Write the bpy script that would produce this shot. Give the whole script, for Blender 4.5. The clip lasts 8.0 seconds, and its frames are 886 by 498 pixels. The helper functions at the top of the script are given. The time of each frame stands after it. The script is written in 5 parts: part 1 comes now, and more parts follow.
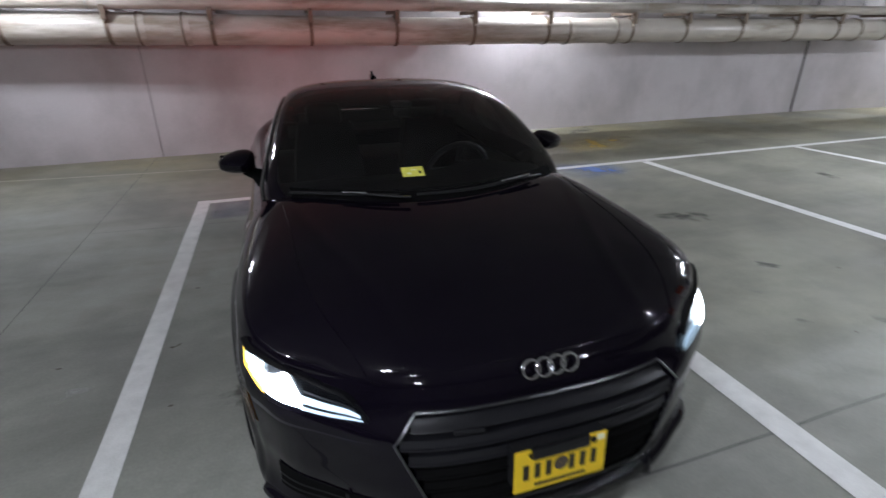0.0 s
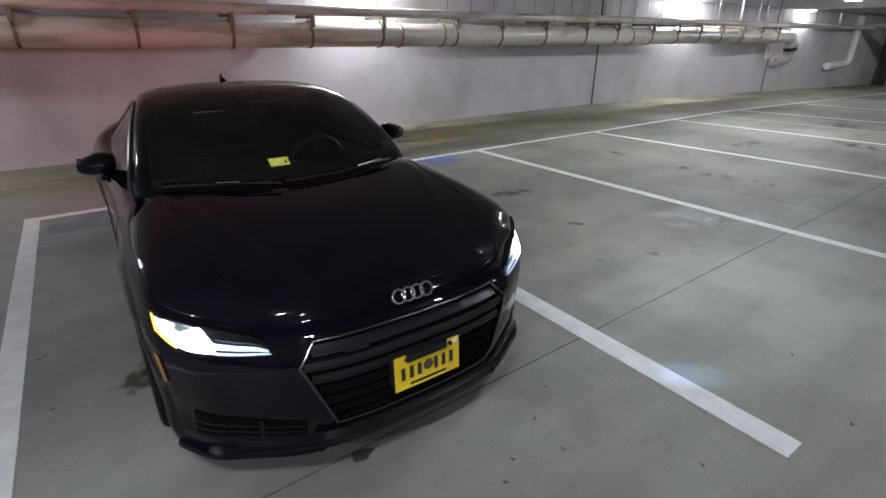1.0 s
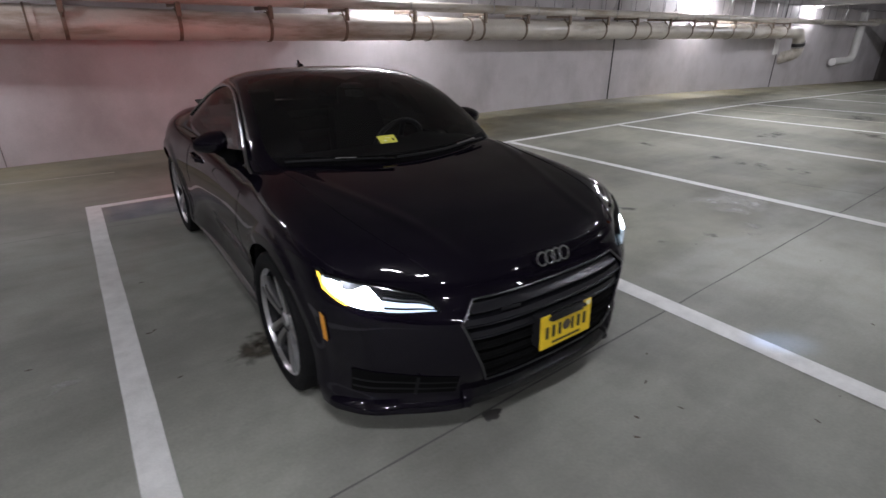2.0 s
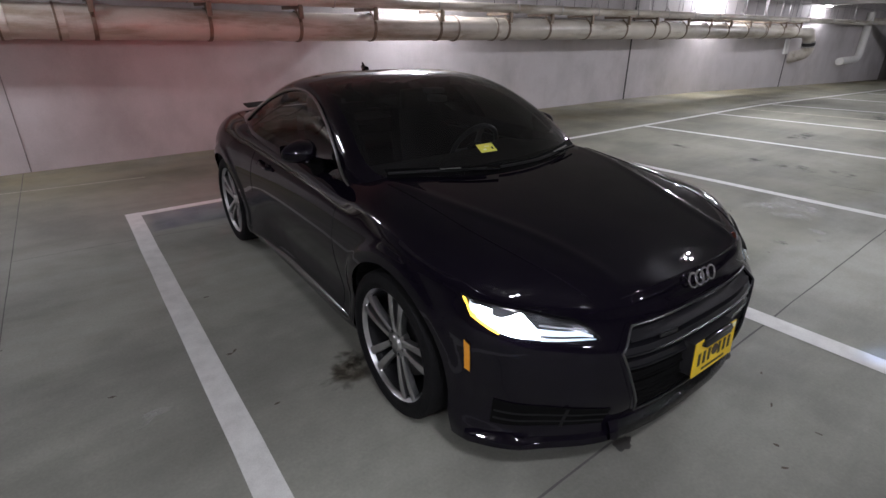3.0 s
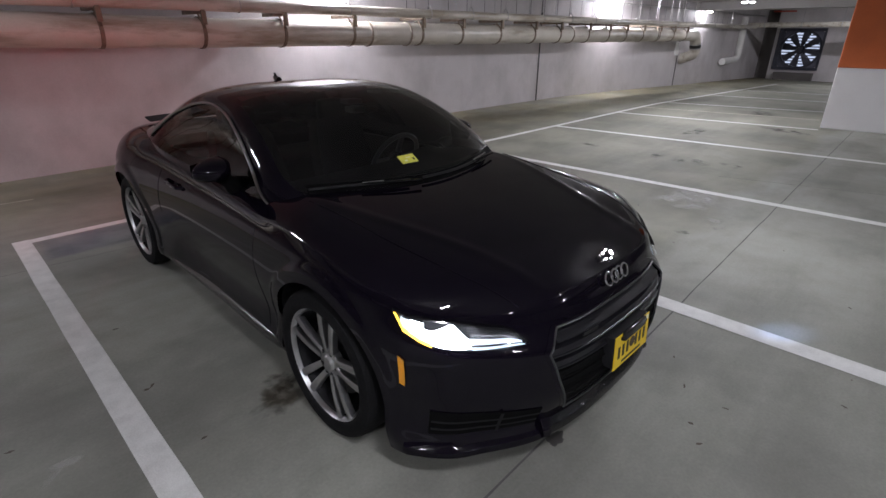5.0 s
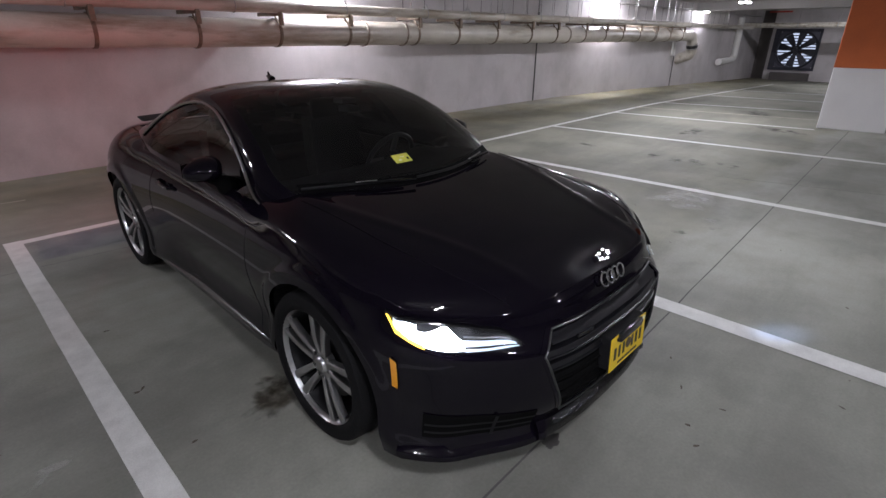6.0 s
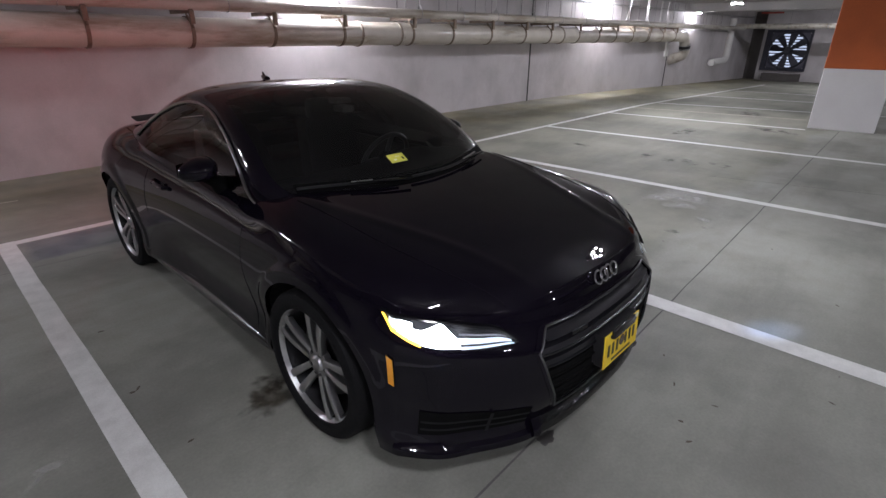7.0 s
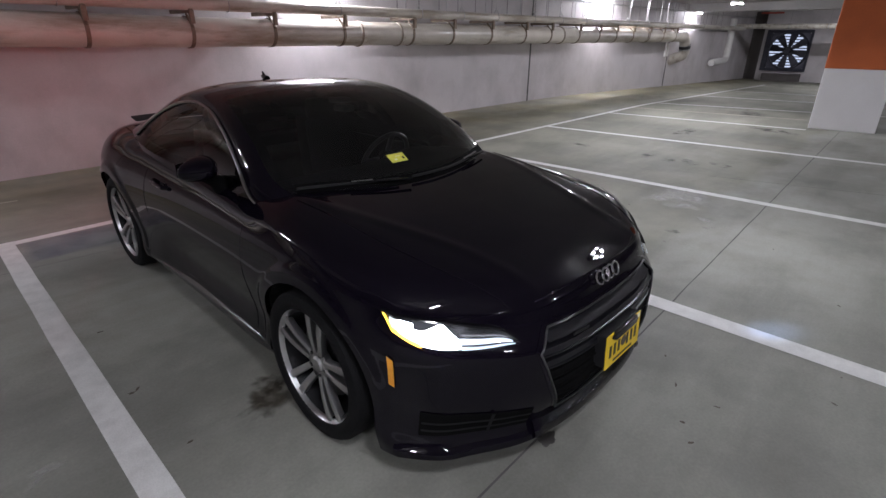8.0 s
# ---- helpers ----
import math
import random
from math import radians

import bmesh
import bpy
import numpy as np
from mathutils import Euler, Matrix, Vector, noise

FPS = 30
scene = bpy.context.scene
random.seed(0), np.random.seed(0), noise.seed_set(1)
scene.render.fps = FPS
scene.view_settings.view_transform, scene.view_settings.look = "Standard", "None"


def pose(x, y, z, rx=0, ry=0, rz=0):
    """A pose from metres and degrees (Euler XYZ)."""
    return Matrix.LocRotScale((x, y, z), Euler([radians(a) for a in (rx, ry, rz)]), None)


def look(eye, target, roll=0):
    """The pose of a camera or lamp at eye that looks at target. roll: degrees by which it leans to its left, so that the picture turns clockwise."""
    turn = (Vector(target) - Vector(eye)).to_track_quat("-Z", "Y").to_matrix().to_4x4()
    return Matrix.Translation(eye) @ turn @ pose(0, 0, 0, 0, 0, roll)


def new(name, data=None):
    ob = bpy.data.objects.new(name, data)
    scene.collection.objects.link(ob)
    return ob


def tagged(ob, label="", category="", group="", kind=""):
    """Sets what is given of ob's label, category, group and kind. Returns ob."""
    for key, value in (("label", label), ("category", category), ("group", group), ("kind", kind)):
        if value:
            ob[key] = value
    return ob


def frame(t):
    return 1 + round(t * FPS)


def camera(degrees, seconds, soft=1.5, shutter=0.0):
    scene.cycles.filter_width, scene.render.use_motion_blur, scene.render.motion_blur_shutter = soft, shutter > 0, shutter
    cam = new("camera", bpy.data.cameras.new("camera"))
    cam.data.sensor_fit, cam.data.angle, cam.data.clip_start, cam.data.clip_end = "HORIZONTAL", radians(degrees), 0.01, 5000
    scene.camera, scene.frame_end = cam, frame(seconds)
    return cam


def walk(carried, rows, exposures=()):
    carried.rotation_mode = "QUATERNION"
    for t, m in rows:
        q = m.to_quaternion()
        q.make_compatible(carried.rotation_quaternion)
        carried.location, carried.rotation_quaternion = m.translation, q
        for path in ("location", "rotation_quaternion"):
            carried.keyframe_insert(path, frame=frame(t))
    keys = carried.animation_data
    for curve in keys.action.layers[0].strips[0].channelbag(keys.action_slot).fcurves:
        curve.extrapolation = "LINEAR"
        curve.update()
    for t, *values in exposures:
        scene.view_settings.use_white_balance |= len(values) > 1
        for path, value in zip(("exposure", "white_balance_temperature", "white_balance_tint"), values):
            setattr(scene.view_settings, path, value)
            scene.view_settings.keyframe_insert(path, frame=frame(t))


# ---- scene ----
cam = camera(83.0, 8.0, shutter=0.4)
PATH = [
    (0, (-0.646, -3.135, 1.657), (-0.083, -1.389, 0.858), -0.2),
    (0.5, (-0.669, -3.435, 1.663), (0.167, -1.802, 0.867), -0.1),
    (1, (-0.881, -3.562, 1.689), (0.18, -2.064, 0.897), 0.4),
    (1.5, (-1.222, -3.549, 1.662), (-0.134, -2.068, 0.871), 0.4),
    (2, (-1.445, -3.338, 1.596), (-0.37, -1.851, 0.802), 0.3),
    (2.2, (-1.548, -3.226, 1.610), (-0.473, -1.741, 0.812), 0.4),
    (3.3, (-1.821, -2.828, 1.611), (-0.700, -1.376, 0.815), 0.2),
    (3.5, (-1.816, -2.828, 1.616), (-0.631, -1.426, 0.821), 0.1),
    (4, (-1.789, -2.874, 1.654), (-0.527, -1.541, 0.859), 0.3),
    (4.5, (-1.803, -2.868, 1.66), (-0.501, -1.573, 0.867), 0.3),
    (6, (-1.763, -2.854, 1.644), (-0.443, -1.574, 0.856), 0.3),
    (6.5, (-1.766, -2.872, 1.648), (-0.436, -1.603, 0.86), 0.4),
    (7, (-1.777, -2.864, 1.645), (-0.442, -1.599, 0.858), 0.4),
    (7.5, (-1.787, -2.859, 1.642), (-0.452, -1.594, 0.856), 0.4),
    (8, (-1.772, -2.855, 1.64), (-0.437, -1.59, 0.854), 0.4),
]
walk(cam, [(t, look(eye, target, roll)) for t, eye, target, roll in PATH], [(0.0, 1.82, 6150, 4), (1.0, 1.76, 6220, 4), (2.0, 1.67, 6480, 8), (3.3, 1.67, 6480, 9), (8.0, 1.67, 6420, 10)])

# ---- world and light levels ----
world = bpy.data.worlds.new("garage_dark")
world.use_nodes = True
world.node_tree.nodes["Background"].inputs[0].default_value = (0.5, 0.5, 0.55, 1)
world.node_tree.nodes["Background"].inputs[1].default_value = 0.02
scene.world = world
LAMP = 390.0      # ceiling lamp glow
HEAD = 12.0      # headlamp glow
TAIL = 20.0      # tail lamp glow


# ---- materials ----
def mat(name, colour, rough=0.5, metal=0.0, coat=0.0, vary=0.0, scale=6.0, bump=0.0, grain=120.0, emit=0.0, emit_colour=None, rough_vary=0.0):
    m = bpy.data.materials.new(name)
    m.use_nodes = True
    nt = m.node_tree
    b = nt.nodes["Principled BSDF"]
    b.inputs["Base Color"].default_value = (*colour, 1)
    b.inputs["Roughness"].default_value = rough
    b.inputs["Metallic"].default_value = metal
    b.inputs["Coat Weight"].default_value = coat
    b.inputs["Coat Roughness"].default_value = 0.014
    if emit:
        b.inputs["Emission Color"].default_value = (*(emit_colour or colour), 1)
        b.inputs["Emission Strength"].default_value = emit
    if vary or bump or rough_vary:
        co = nt.nodes.new("ShaderNodeTexCoord")
        big = nt.nodes.new("ShaderNodeTexNoise")
        big.inputs["Scale"].default_value = scale
        big.inputs["Detail"].default_value = 5
        fine = nt.nodes.new("ShaderNodeTexNoise")
        fine.inputs["Scale"].default_value = grain
        fine.inputs["Detail"].default_value = 3
        nt.links.new(co.outputs["Object"], big.inputs["Vector"])
        nt.links.new(co.outputs["Object"], fine.inputs["Vector"])
        if vary:
            ramp = nt.nodes.new("ShaderNodeValToRGB")
            ramp.color_ramp.elements[0].position, ramp.color_ramp.elements[1].position = 0.3, 0.7
            ramp.color_ramp.elements[0].color = (*[c * (1 - vary) for c in colour], 1)
            ramp.color_ramp.elements[1].color = (*[min(1, c * (1 + vary * 0.6)) for c in colour], 1)
            mixn = nt.nodes.new("ShaderNodeMath")
            mixn.operation = "MULTIPLY_ADD"
            mixn.inputs[1].default_value = 0.35
            nt.links.new(fine.outputs["Fac"], mixn.inputs[0])
            sc = nt.nodes.new("ShaderNodeMath")
            sc.operation = "MULTIPLY"
            sc.inputs[1].default_value = 0.65
            nt.links.new(big.outputs["Fac"], sc.inputs[0])
            nt.links.new(sc.outputs[0], mixn.inputs[2])
            nt.links.new(mixn.outputs[0], ramp.inputs[0])
            nt.links.new(ramp.outputs[0], b.inputs["Base Color"])
        if rough_vary:
            rr = nt.nodes.new("ShaderNodeMapRange")
            rr.inputs["To Min"].default_value = max(0.0, rough - rough_vary)
            rr.inputs["To Max"].default_value = rough + rough_vary
            nt.links.new(big.outputs["Fac"], rr.inputs["Value"])
            nt.links.new(rr.outputs[0], b.inputs["Roughness"])
        if bump:
            bn = nt.nodes.new("ShaderNodeBump")
            bn.inputs["Strength"].default_value = bump
            bn.inputs["Distance"].default_value = 0.01
            nt.links.new(fine.outputs["Fac"], bn.inputs["Height"])
            nt.links.new(bn.outputs[0], b.inputs["Normal"])
    return m


def tinted_glass(name, tint, ior=1.5, haze=0.0):
    m = bpy.data.materials.new(name)
    m.use_nodes = True
    nt = m.node_tree
    nt.nodes.clear()
    out = nt.nodes.new("ShaderNodeOutputMaterial")
    see = nt.nodes.new("ShaderNodeBsdfTransparent")
    see.inputs[0].default_value = (*tint, 1)
    gloss = nt.nodes.new("ShaderNodeBsdfGlossy")
    gloss.inputs["Roughness"].default_value = 0.015
    fres = nt.nodes.new("ShaderNodeFresnel")
    fres.inputs[0].default_value = ior
    mixs = nt.nodes.new("ShaderNodeMixShader")
    nt.links.new(fres.outputs[0], mixs.inputs[0])
    nt.links.new(see.outputs[0], mixs.inputs[1])
    nt.links.new(gloss.outputs[0], mixs.inputs[2])
    nt.links.new(mixs.outputs[0], out.inputs[0])
    if haze:
        # a thin uneven diffuse film that paints a grey haze onto the pane
        film = nt.nodes.new("ShaderNodeBsdfDiffuse")
        film.inputs[0].default_value = (0.5, 0.48, 0.5, 1)
        co = nt.nodes.new("ShaderNodeTexCoord")
        n = nt.nodes.new("ShaderNodeTexNoise")
        n.inputs["Scale"].default_value, n.inputs["Detail"].default_value = 4.0, 6
        share = nt.nodes.new("ShaderNodeMapRange")
        share.inputs["From Min"].default_value, share.inputs["From Max"].default_value = 0.3, 0.7
        share.inputs["To Min"].default_value, share.inputs["To Max"].default_value = haze * 0.5, haze * 1.5
        veil = nt.nodes.new("ShaderNodeMixShader")
        nt.links.new(co.outputs["Object"], n.inputs["Vector"])
        nt.links.new(n.outputs["Fac"], share.inputs["Value"])
        nt.links.new(share.outputs[0], veil.inputs[0])
        nt.links.new(mixs.outputs[0], veil.inputs[1])
        nt.links.new(film.outputs[0], veil.inputs[2])
        nt.links.new(veil.outputs[0], out.inputs[0])
    return m


M_PAINT = mat("black_car_paint", (0.0036, 0.0027, 0.0056), 0.5, 0.0, 1.0)
M_PAINT.node_tree.nodes["Principled BSDF"].inputs["Coat IOR"].default_value = 1.35
M_PAINT.node_tree.nodes["Principled BSDF"].inputs["Specular IOR Level"].default_value = 0.0
M_SILL = mat("sill_plastic", (0.006, 0.006, 0.007), 0.22, coat=0.6, bump=0.05, grain=200)
M_TRIM = mat("black_plastic", (0.007, 0.007, 0.008), 0.6, bump=0.1, grain=400)
M_TRIM.node_tree.nodes["Principled BSDF"].inputs["Specular IOR Level"].default_value = 0.25
M_GLOSSTRIM = mat("gloss_black_trim", (0.006, 0.006, 0.007), 0.12)
M_SLAT = mat("dark_grey_slat", (0.008, 0.008, 0.010), 0.36, vary=0.2, scale=14)
M_SLAT.node_tree.nodes["Principled BSDF"].inputs["Specular IOR Level"].default_value = 0.38
M_SCUFF = mat("scraped_gloss_trim", (0.003, 0.003, 0.0035), 0.10, bump=0.35, grain=70)
M_CHROME = mat("satin_chrome", (0.62, 0.63, 0.65), 0.07, 1.0)
M_DULLCHROME = mat("grey_metal_trim", (0.17, 0.172, 0.18), 0.28, 1.0)
M_WINTRIM = mat("bright_window_trim", (0.42, 0.42, 0.43), 0.25, 1.0)
M_RUBBER = mat("tyre_rubber", (0.005, 0.005, 0.0055), 0.8, vary=0.3, scale=12, bump=0.25, grain=90)
M_RUBBER.node_tree.nodes["Principled BSDF"].inputs["Specular IOR Level"].default_value = 0.15
M_ALLOY = mat("silver_alloy", (0.56, 0.56, 0.57), 0.30, 1.0, 0.2, vary=0.12, scale=20)
M_BRAKE = mat("brake_steel", (0.10, 0.10, 0.10), 0.4, 1.0, vary=0.3, scale=30)
M_GLASS = tinted_glass("windscreen_glass", (0.60, 0.61, 0.61), haze=0.009)
M_DARKGLASS = tinted_glass("side_glass", (0.58, 0.60, 0.60))
M_FABRIC = mat("grey_lining_fabric", (0.10, 0.10, 0.105), 0.9, vary=0.1, scale=60)
M_LENS = tinted_glass("lamp_cover", (0.9, 0.92, 0.95))
M_LAMP_ON = mat("headlamp_led", (0.9, 0.95, 1.0), 0.3, emit=HEAD, emit_colour=(0.86, 0.92, 1.0))
M_LAMP_STRIP = mat("headlamp_strip", (0.8, 0.9, 1.0), 0.3, emit=HEAD * 0.020, emit_colour=(0.62, 0.80, 1.0))
M_AMBER_ON = mat("lit_amber", (0.9, 0.5, 0.05), 0.3, emit=1.3, emit_colour=(1.0, 0.62, 0.06))
M_AMBER = mat("amber_reflector", (0.72, 0.30, 0.02), 0.2, coat=0.5, vary=0.1, scale=80)
M_TAIL = mat("tail_lamp_red", (0.6, 0.02, 0.02), 0.2, emit=TAIL, emit_colour=(1.0, 0.05, 0.05))
M_PLATE = mat("yellow_plate", (0.80, 0.56, 0.02), 0.4, vary=0.05, scale=30)
M_BLACKINK = mat("plate_ink", (0.02, 0.018, 0.01), 0.5)
M_RIMLEATHER = mat("steering_rim_leather", (0.030, 0.030, 0.040), 0.32, vary=0.15, scale=30)
M_SEAT = mat("dark_leather", (0.0048, 0.0048, 0.0052), 0.5, vary=0.2, scale=9, bump=0.2, grain=300)
M_DASH = mat("dashboard_soft", (0.012, 0.012, 0.013), 0.6, vary=0.2, scale=9, bump=0.15, grain=350)
for _m in (M_SEAT, M_DASH):
    _m.node_tree.nodes["Principled BSDF"].inputs["Specular IOR Level"].default_value = 0.12
M_STICKER = mat("yellow_sticker", (0.75, 0.72, 0.12), 0.6, vary=0.1, scale=60)
M_STICKERB = mat("sticker_print", (0.85, 0.85, 0.6), 0.6)
M_PIPE = mat("cream_pipe", (0.50, 0.47, 0.41), 0.33, vary=0.16, scale=2.5, bump=0.05, grain=60, rough_vary=0.1)
# grime in long smears on the pipes
_nt = M_PIPE.node_tree
_b = _nt.nodes["Principled BSDF"]
_old = _b.inputs["Base Color"].links[0].from_socket
_co = _nt.nodes.new("ShaderNodeTexCoord")
_mp = _nt.nodes.new("ShaderNodeMapping")
_mp.inputs["Scale"].default_value = (0.7, 4.0, 4.0)
_nz = _nt.nodes.new("ShaderNodeTexNoise")
_nz.inputs["Scale"].default_value, _nz.inputs["Detail"].default_value, _nz.inputs["Roughness"].default_value = 1.3, 6, 0.62
_rp = _nt.nodes.new("ShaderNodeValToRGB")
_rp.color_ramp.elements[0].position, _rp.color_ramp.elements[1].position = 0.34, 0.52
_rp.color_ramp.elements[0].color, _rp.color_ramp.elements[1].color = (0.50, 0.44, 0.36, 1), (1, 1, 1, 1)
_mx = _nt.nodes.new("ShaderNodeMix")
_mx.data_type, _mx.blend_type = "RGBA", "MULTIPLY"
_mx.inputs["Factor"].default_value = 0.85
_nt.links.new(_co.outputs["Object"], _mp.inputs[0])
_nt.links.new(_mp.outputs[0], _nz.inputs["Vector"])
_nt.links.new(_nz.outputs["Fac"], _rp.inputs[0])
_nt.links.new(_old, _mx.inputs["A"])
_nt.links.new(_rp.outputs[0], _mx.inputs["B"])
_nt.links.new(_mx.outputs["Result"], _b.inputs["Base Color"])
M_RUBBERBAND = mat("black_rubber_sleeve", (0.012, 0.012, 0.013), 0.5, vary=0.3, scale=20)
M_REDPIPE = mat("red_sprinkler_paint", (0.45, 0.05, 0.03), 0.4, vary=0.15, scale=8)
M_PIPEW = mat("white_pipe", (0.66, 0.65, 0.62), 0.4, vary=0.12, scale=4)
M_CLAMP = mat("rusty_clamp", (0.20, 0.155, 0.115), 0.55, 0.5, vary=0.4, scale=14)
M_STEEL = mat("galvanised_rod", (0.42, 0.42, 0.41), 0.35, 0.9, vary=0.2, scale=16)
M_FANFRAME = mat("fan_dark_steel", (0.035, 0.036, 0.05), 0.5, 0.3, vary=0.3, scale=6)
M_FANPANEL = mat("fan_grey_sheet", (0.085, 0.085, 0.11), 0.55, 0.2, vary=0.25, scale=5)
M_FANSLAT = mat("fan_daylight_slats", (0.35, 0.38, 0.5), 0.5, emit=0.26, emit_colour=(0.66, 0.75, 1.0))
LAMPGLOWS = {k: mat("lamp_diffuser", (1, 1, 1), 0.5, emit=LAMP * k, emit_colour=(0.985, 0.97, 1.085)) for k in (0.35, 0.45, 0.6, 0.8, 1.0, 1.3, 2.3)}     # brightness shares, tuned lamp by lamp for floor and walls
M_LAMPBODY = mat("lamp_housing", (0.55, 0.55, 0.53), 0.45, vary=0.1)
M_ORANGE = mat("orange_paint", (0.52, 0.115, 0.025), 0.5, vary=0.14, scale=3, bump=0.1, grain=50)
M_WHITEPAINT = mat("white_wall_paint", (0.485, 0.46, 0.46), 0.55, vary=0.1, scale=2, bump=0.12, grain=50)
M_PILLAR = mat("white_pillar_paint", (0.76, 0.75, 0.75), 0.5, vary=0.06, scale=2, bump=0.1, grain=50)
# near-black for plastic parts, and for shade painted into grille and intakes
M_VOID = mat("black_plastic_and_shade", (0.002, 0.002, 0.002), 0.9)
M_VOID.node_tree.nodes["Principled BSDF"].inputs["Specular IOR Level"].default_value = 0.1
M_LINE = mat("white_road_paint", (0.62, 0.62, 0.60), 0.6, vary=0.22, scale=9, bump=0.3, grain=160)
M_OLDLINE = mat("faded_road_paint", (0.36, 0.34, 0.28), 0.65, vary=0.3, scale=9, bump=0.3, grain=160)
M_CEIL = mat("ceiling_concrete", (0.42, 0.41, 0.395), 0.8, vary=0.15, scale=1.2, bump=0.2, grain=30)
# dark colour stands in for the shade in the recess and below the fan
M_SHADEWALL = mat("shade_dark_concrete", (0.10, 0.09, 0.085), 0.8, vary=0.2, scale=2)
M_STAIN = mat("oil_stain", (0.045, 0.043, 0.04), 0.35, vary=0.4, scale=9)
M_JOINT = mat("joint_sealant", (0.085, 0.082, 0.078), 0.8, vary=0.3, scale=12)
M_WALLJOINT = mat("wall_joint_filler", (0.03, 0.028, 0.026), 0.8, vary=0.3, scale=8)
M_THINJOINT = mat("thin_wall_joint", (0.20, 0.18, 0.17), 0.8, vary=0.3, scale=8)
M_DEBRIS = mat("dry_leaf_bits", (0.07, 0.055, 0.04), 0.8, vary=0.3, scale=40)


def floor_material():
    m = bpy.data.materials.new("concrete_floor")
    m.use_nodes = True
    nt = m.node_tree
    b = nt.nodes["Principled BSDF"]
    co = nt.nodes.new("ShaderNodeTexCoord")

    def noise_node(scale, detail, rough=0.55, stretch=None):
        n = nt.nodes.new("ShaderNodeTexNoise")
        n.inputs["Scale"].default_value, n.inputs["Detail"].default_value, n.inputs["Roughness"].default_value = scale, detail, rough
        if stretch:
            mp = nt.nodes.new("ShaderNodeMapping")
            mp.inputs["Scale"].default_value = stretch
            nt.links.new(co.outputs["Object"], mp.inputs["Vector"])
            nt.links.new(mp.outputs[0], n.inputs["Vector"])
        else:
            nt.links.new(co.outputs["Object"], n.inputs["Vector"])
        return n

    def ramp(src, stops):
        r = nt.nodes.new("ShaderNodeValToRGB")
        r.color_ramp.elements[0].position, r.color_ramp.elements[1].position = stops[0][0], stops[-1][0]
        r.color_ramp.elements[0].color, r.color_ramp.elements[1].color = stops[0][1], stops[-1][1]
        for p, c in stops[1:-1]:
            r.color_ramp.elements.new(p).color = c
        nt.links.new(src, r.inputs[0])
        return r

    def mix(kind, fac, a, bb):
        x = nt.nodes.new("ShaderNodeMix")
        x.data_type, x.blend_type = "RGBA", kind
        if isinstance(fac, float):
            x.inputs["Factor"].default_value = fac
        else:
            nt.links.new(fac, x.inputs["Factor"])
        nt.links.new(a, x.inputs["A"])
        nt.links.new(bb, x.inputs["B"])
        return x.outputs["Result"]

    base = ramp(noise_node(0.55, 6).outputs["Fac"], [(0.3, (0.197, 0.198, 0.172, 1)), (0.55, (0.261, 0.263, 0.231, 1)), (0.75, (0.325, 0.327, 0.288, 1))])
    grime = ramp(noise_node(0.9, 7, 0.6).outputs["Fac"], [(0.40, (0.62, 0.62, 0.62, 1)), (0.56, (1, 1, 1, 1))])
    mott = ramp(noise_node(7.0, 6, 0.6).outputs["Fac"], [(0.3, (0.93, 0.93, 0.92, 1)), (0.7, (1.05, 1.05, 1.05, 1))])
    fine = ramp(noise_node(70.0, 4, 0.6).outputs["Fac"], [(0.3, (0.9, 0.9, 0.9, 1)), (0.7, (1.06, 1.06, 1.06, 1))])
    c = mix("MULTIPLY", 0.6, base.outputs[0], grime.outputs[0])
    c = mix("MULTIPLY", 1.0, c, mott.outputs[0])
    c = mix("MULTIPLY", 1.0, c, fine.outputs[0])
    # brown dust that gathers along the foot of the wall
    sep = nt.nodes.new("ShaderNodeSeparateXYZ")
    nt.links.new(co.outputs["Object"], sep.inputs[0])
    band = nt.nodes.new("ShaderNodeMapRange")
    band.inputs["From Min"].default_value, band.inputs["From Max"].default_value = 2.4, 4.4
    nt.links.new(sep.outputs["Y"], band.inputs["Value"])
    dn = nt.nodes.new("ShaderNodeMath")
    dn.operation = "MULTIPLY"
    nt.links.new(band.outputs[0], dn.inputs[0])
    nt.links.new(ramp(noise_node(0.7, 5).outputs["Fac"], [(0.3, (0.2, 0.2, 0.2, 1)), (0.6, (0.9, 0.9, 0.9, 1))]).outputs[0], dn.inputs[1])
    tint = nt.nodes.new("ShaderNodeRGB")
    tint.outputs[0].default_value = (0.86, 0.76, 0.52, 1)
    c = mix("MULTIPLY", dn.outputs[0], c, tint.outputs[0])
    # the bays beyond the car are dirtier than the driving aisle
    wob = nt.nodes.new("ShaderNodeMath")
    wob.operation = "MULTIPLY_ADD"
    wob.inputs[1].default_value = 0.7
    nt.links.new(noise_node(0.8, 4).outputs["Fac"], wob.inputs[0])
    nt.links.new(sep.outputs["Y"], wob.inputs[2])
    bay = nt.nodes.new("ShaderNodeMapRange")
    bay.inputs["From Min"].default_value, bay.inputs["From Max"].default_value = -1.22, -1.02
    nt.links.new(wob.outputs[0], bay.inputs["Value"])
    east = nt.nodes.new("ShaderNodeMapRange")
    east.inputs["From Min"].default_value, east.inputs["From Max"].default_value = 1.0, 2.0
    nt.links.new(sep.outputs["X"], east.inputs["Value"])
    both = nt.nodes.new("ShaderNodeMath")
    both.operation = "MULTIPLY"
    nt.links.new(bay.outputs[0], both.inputs[0])
    nt.links.new(east.outputs[0], both.inputs[1])
    soil = nt.nodes.new("ShaderNodeRGB")
    soil.outputs[0].default_value = (0.84, 0.83, 0.76, 1)
    c = mix("MULTIPLY", both.outputs[0], c, soil.outputs[0])
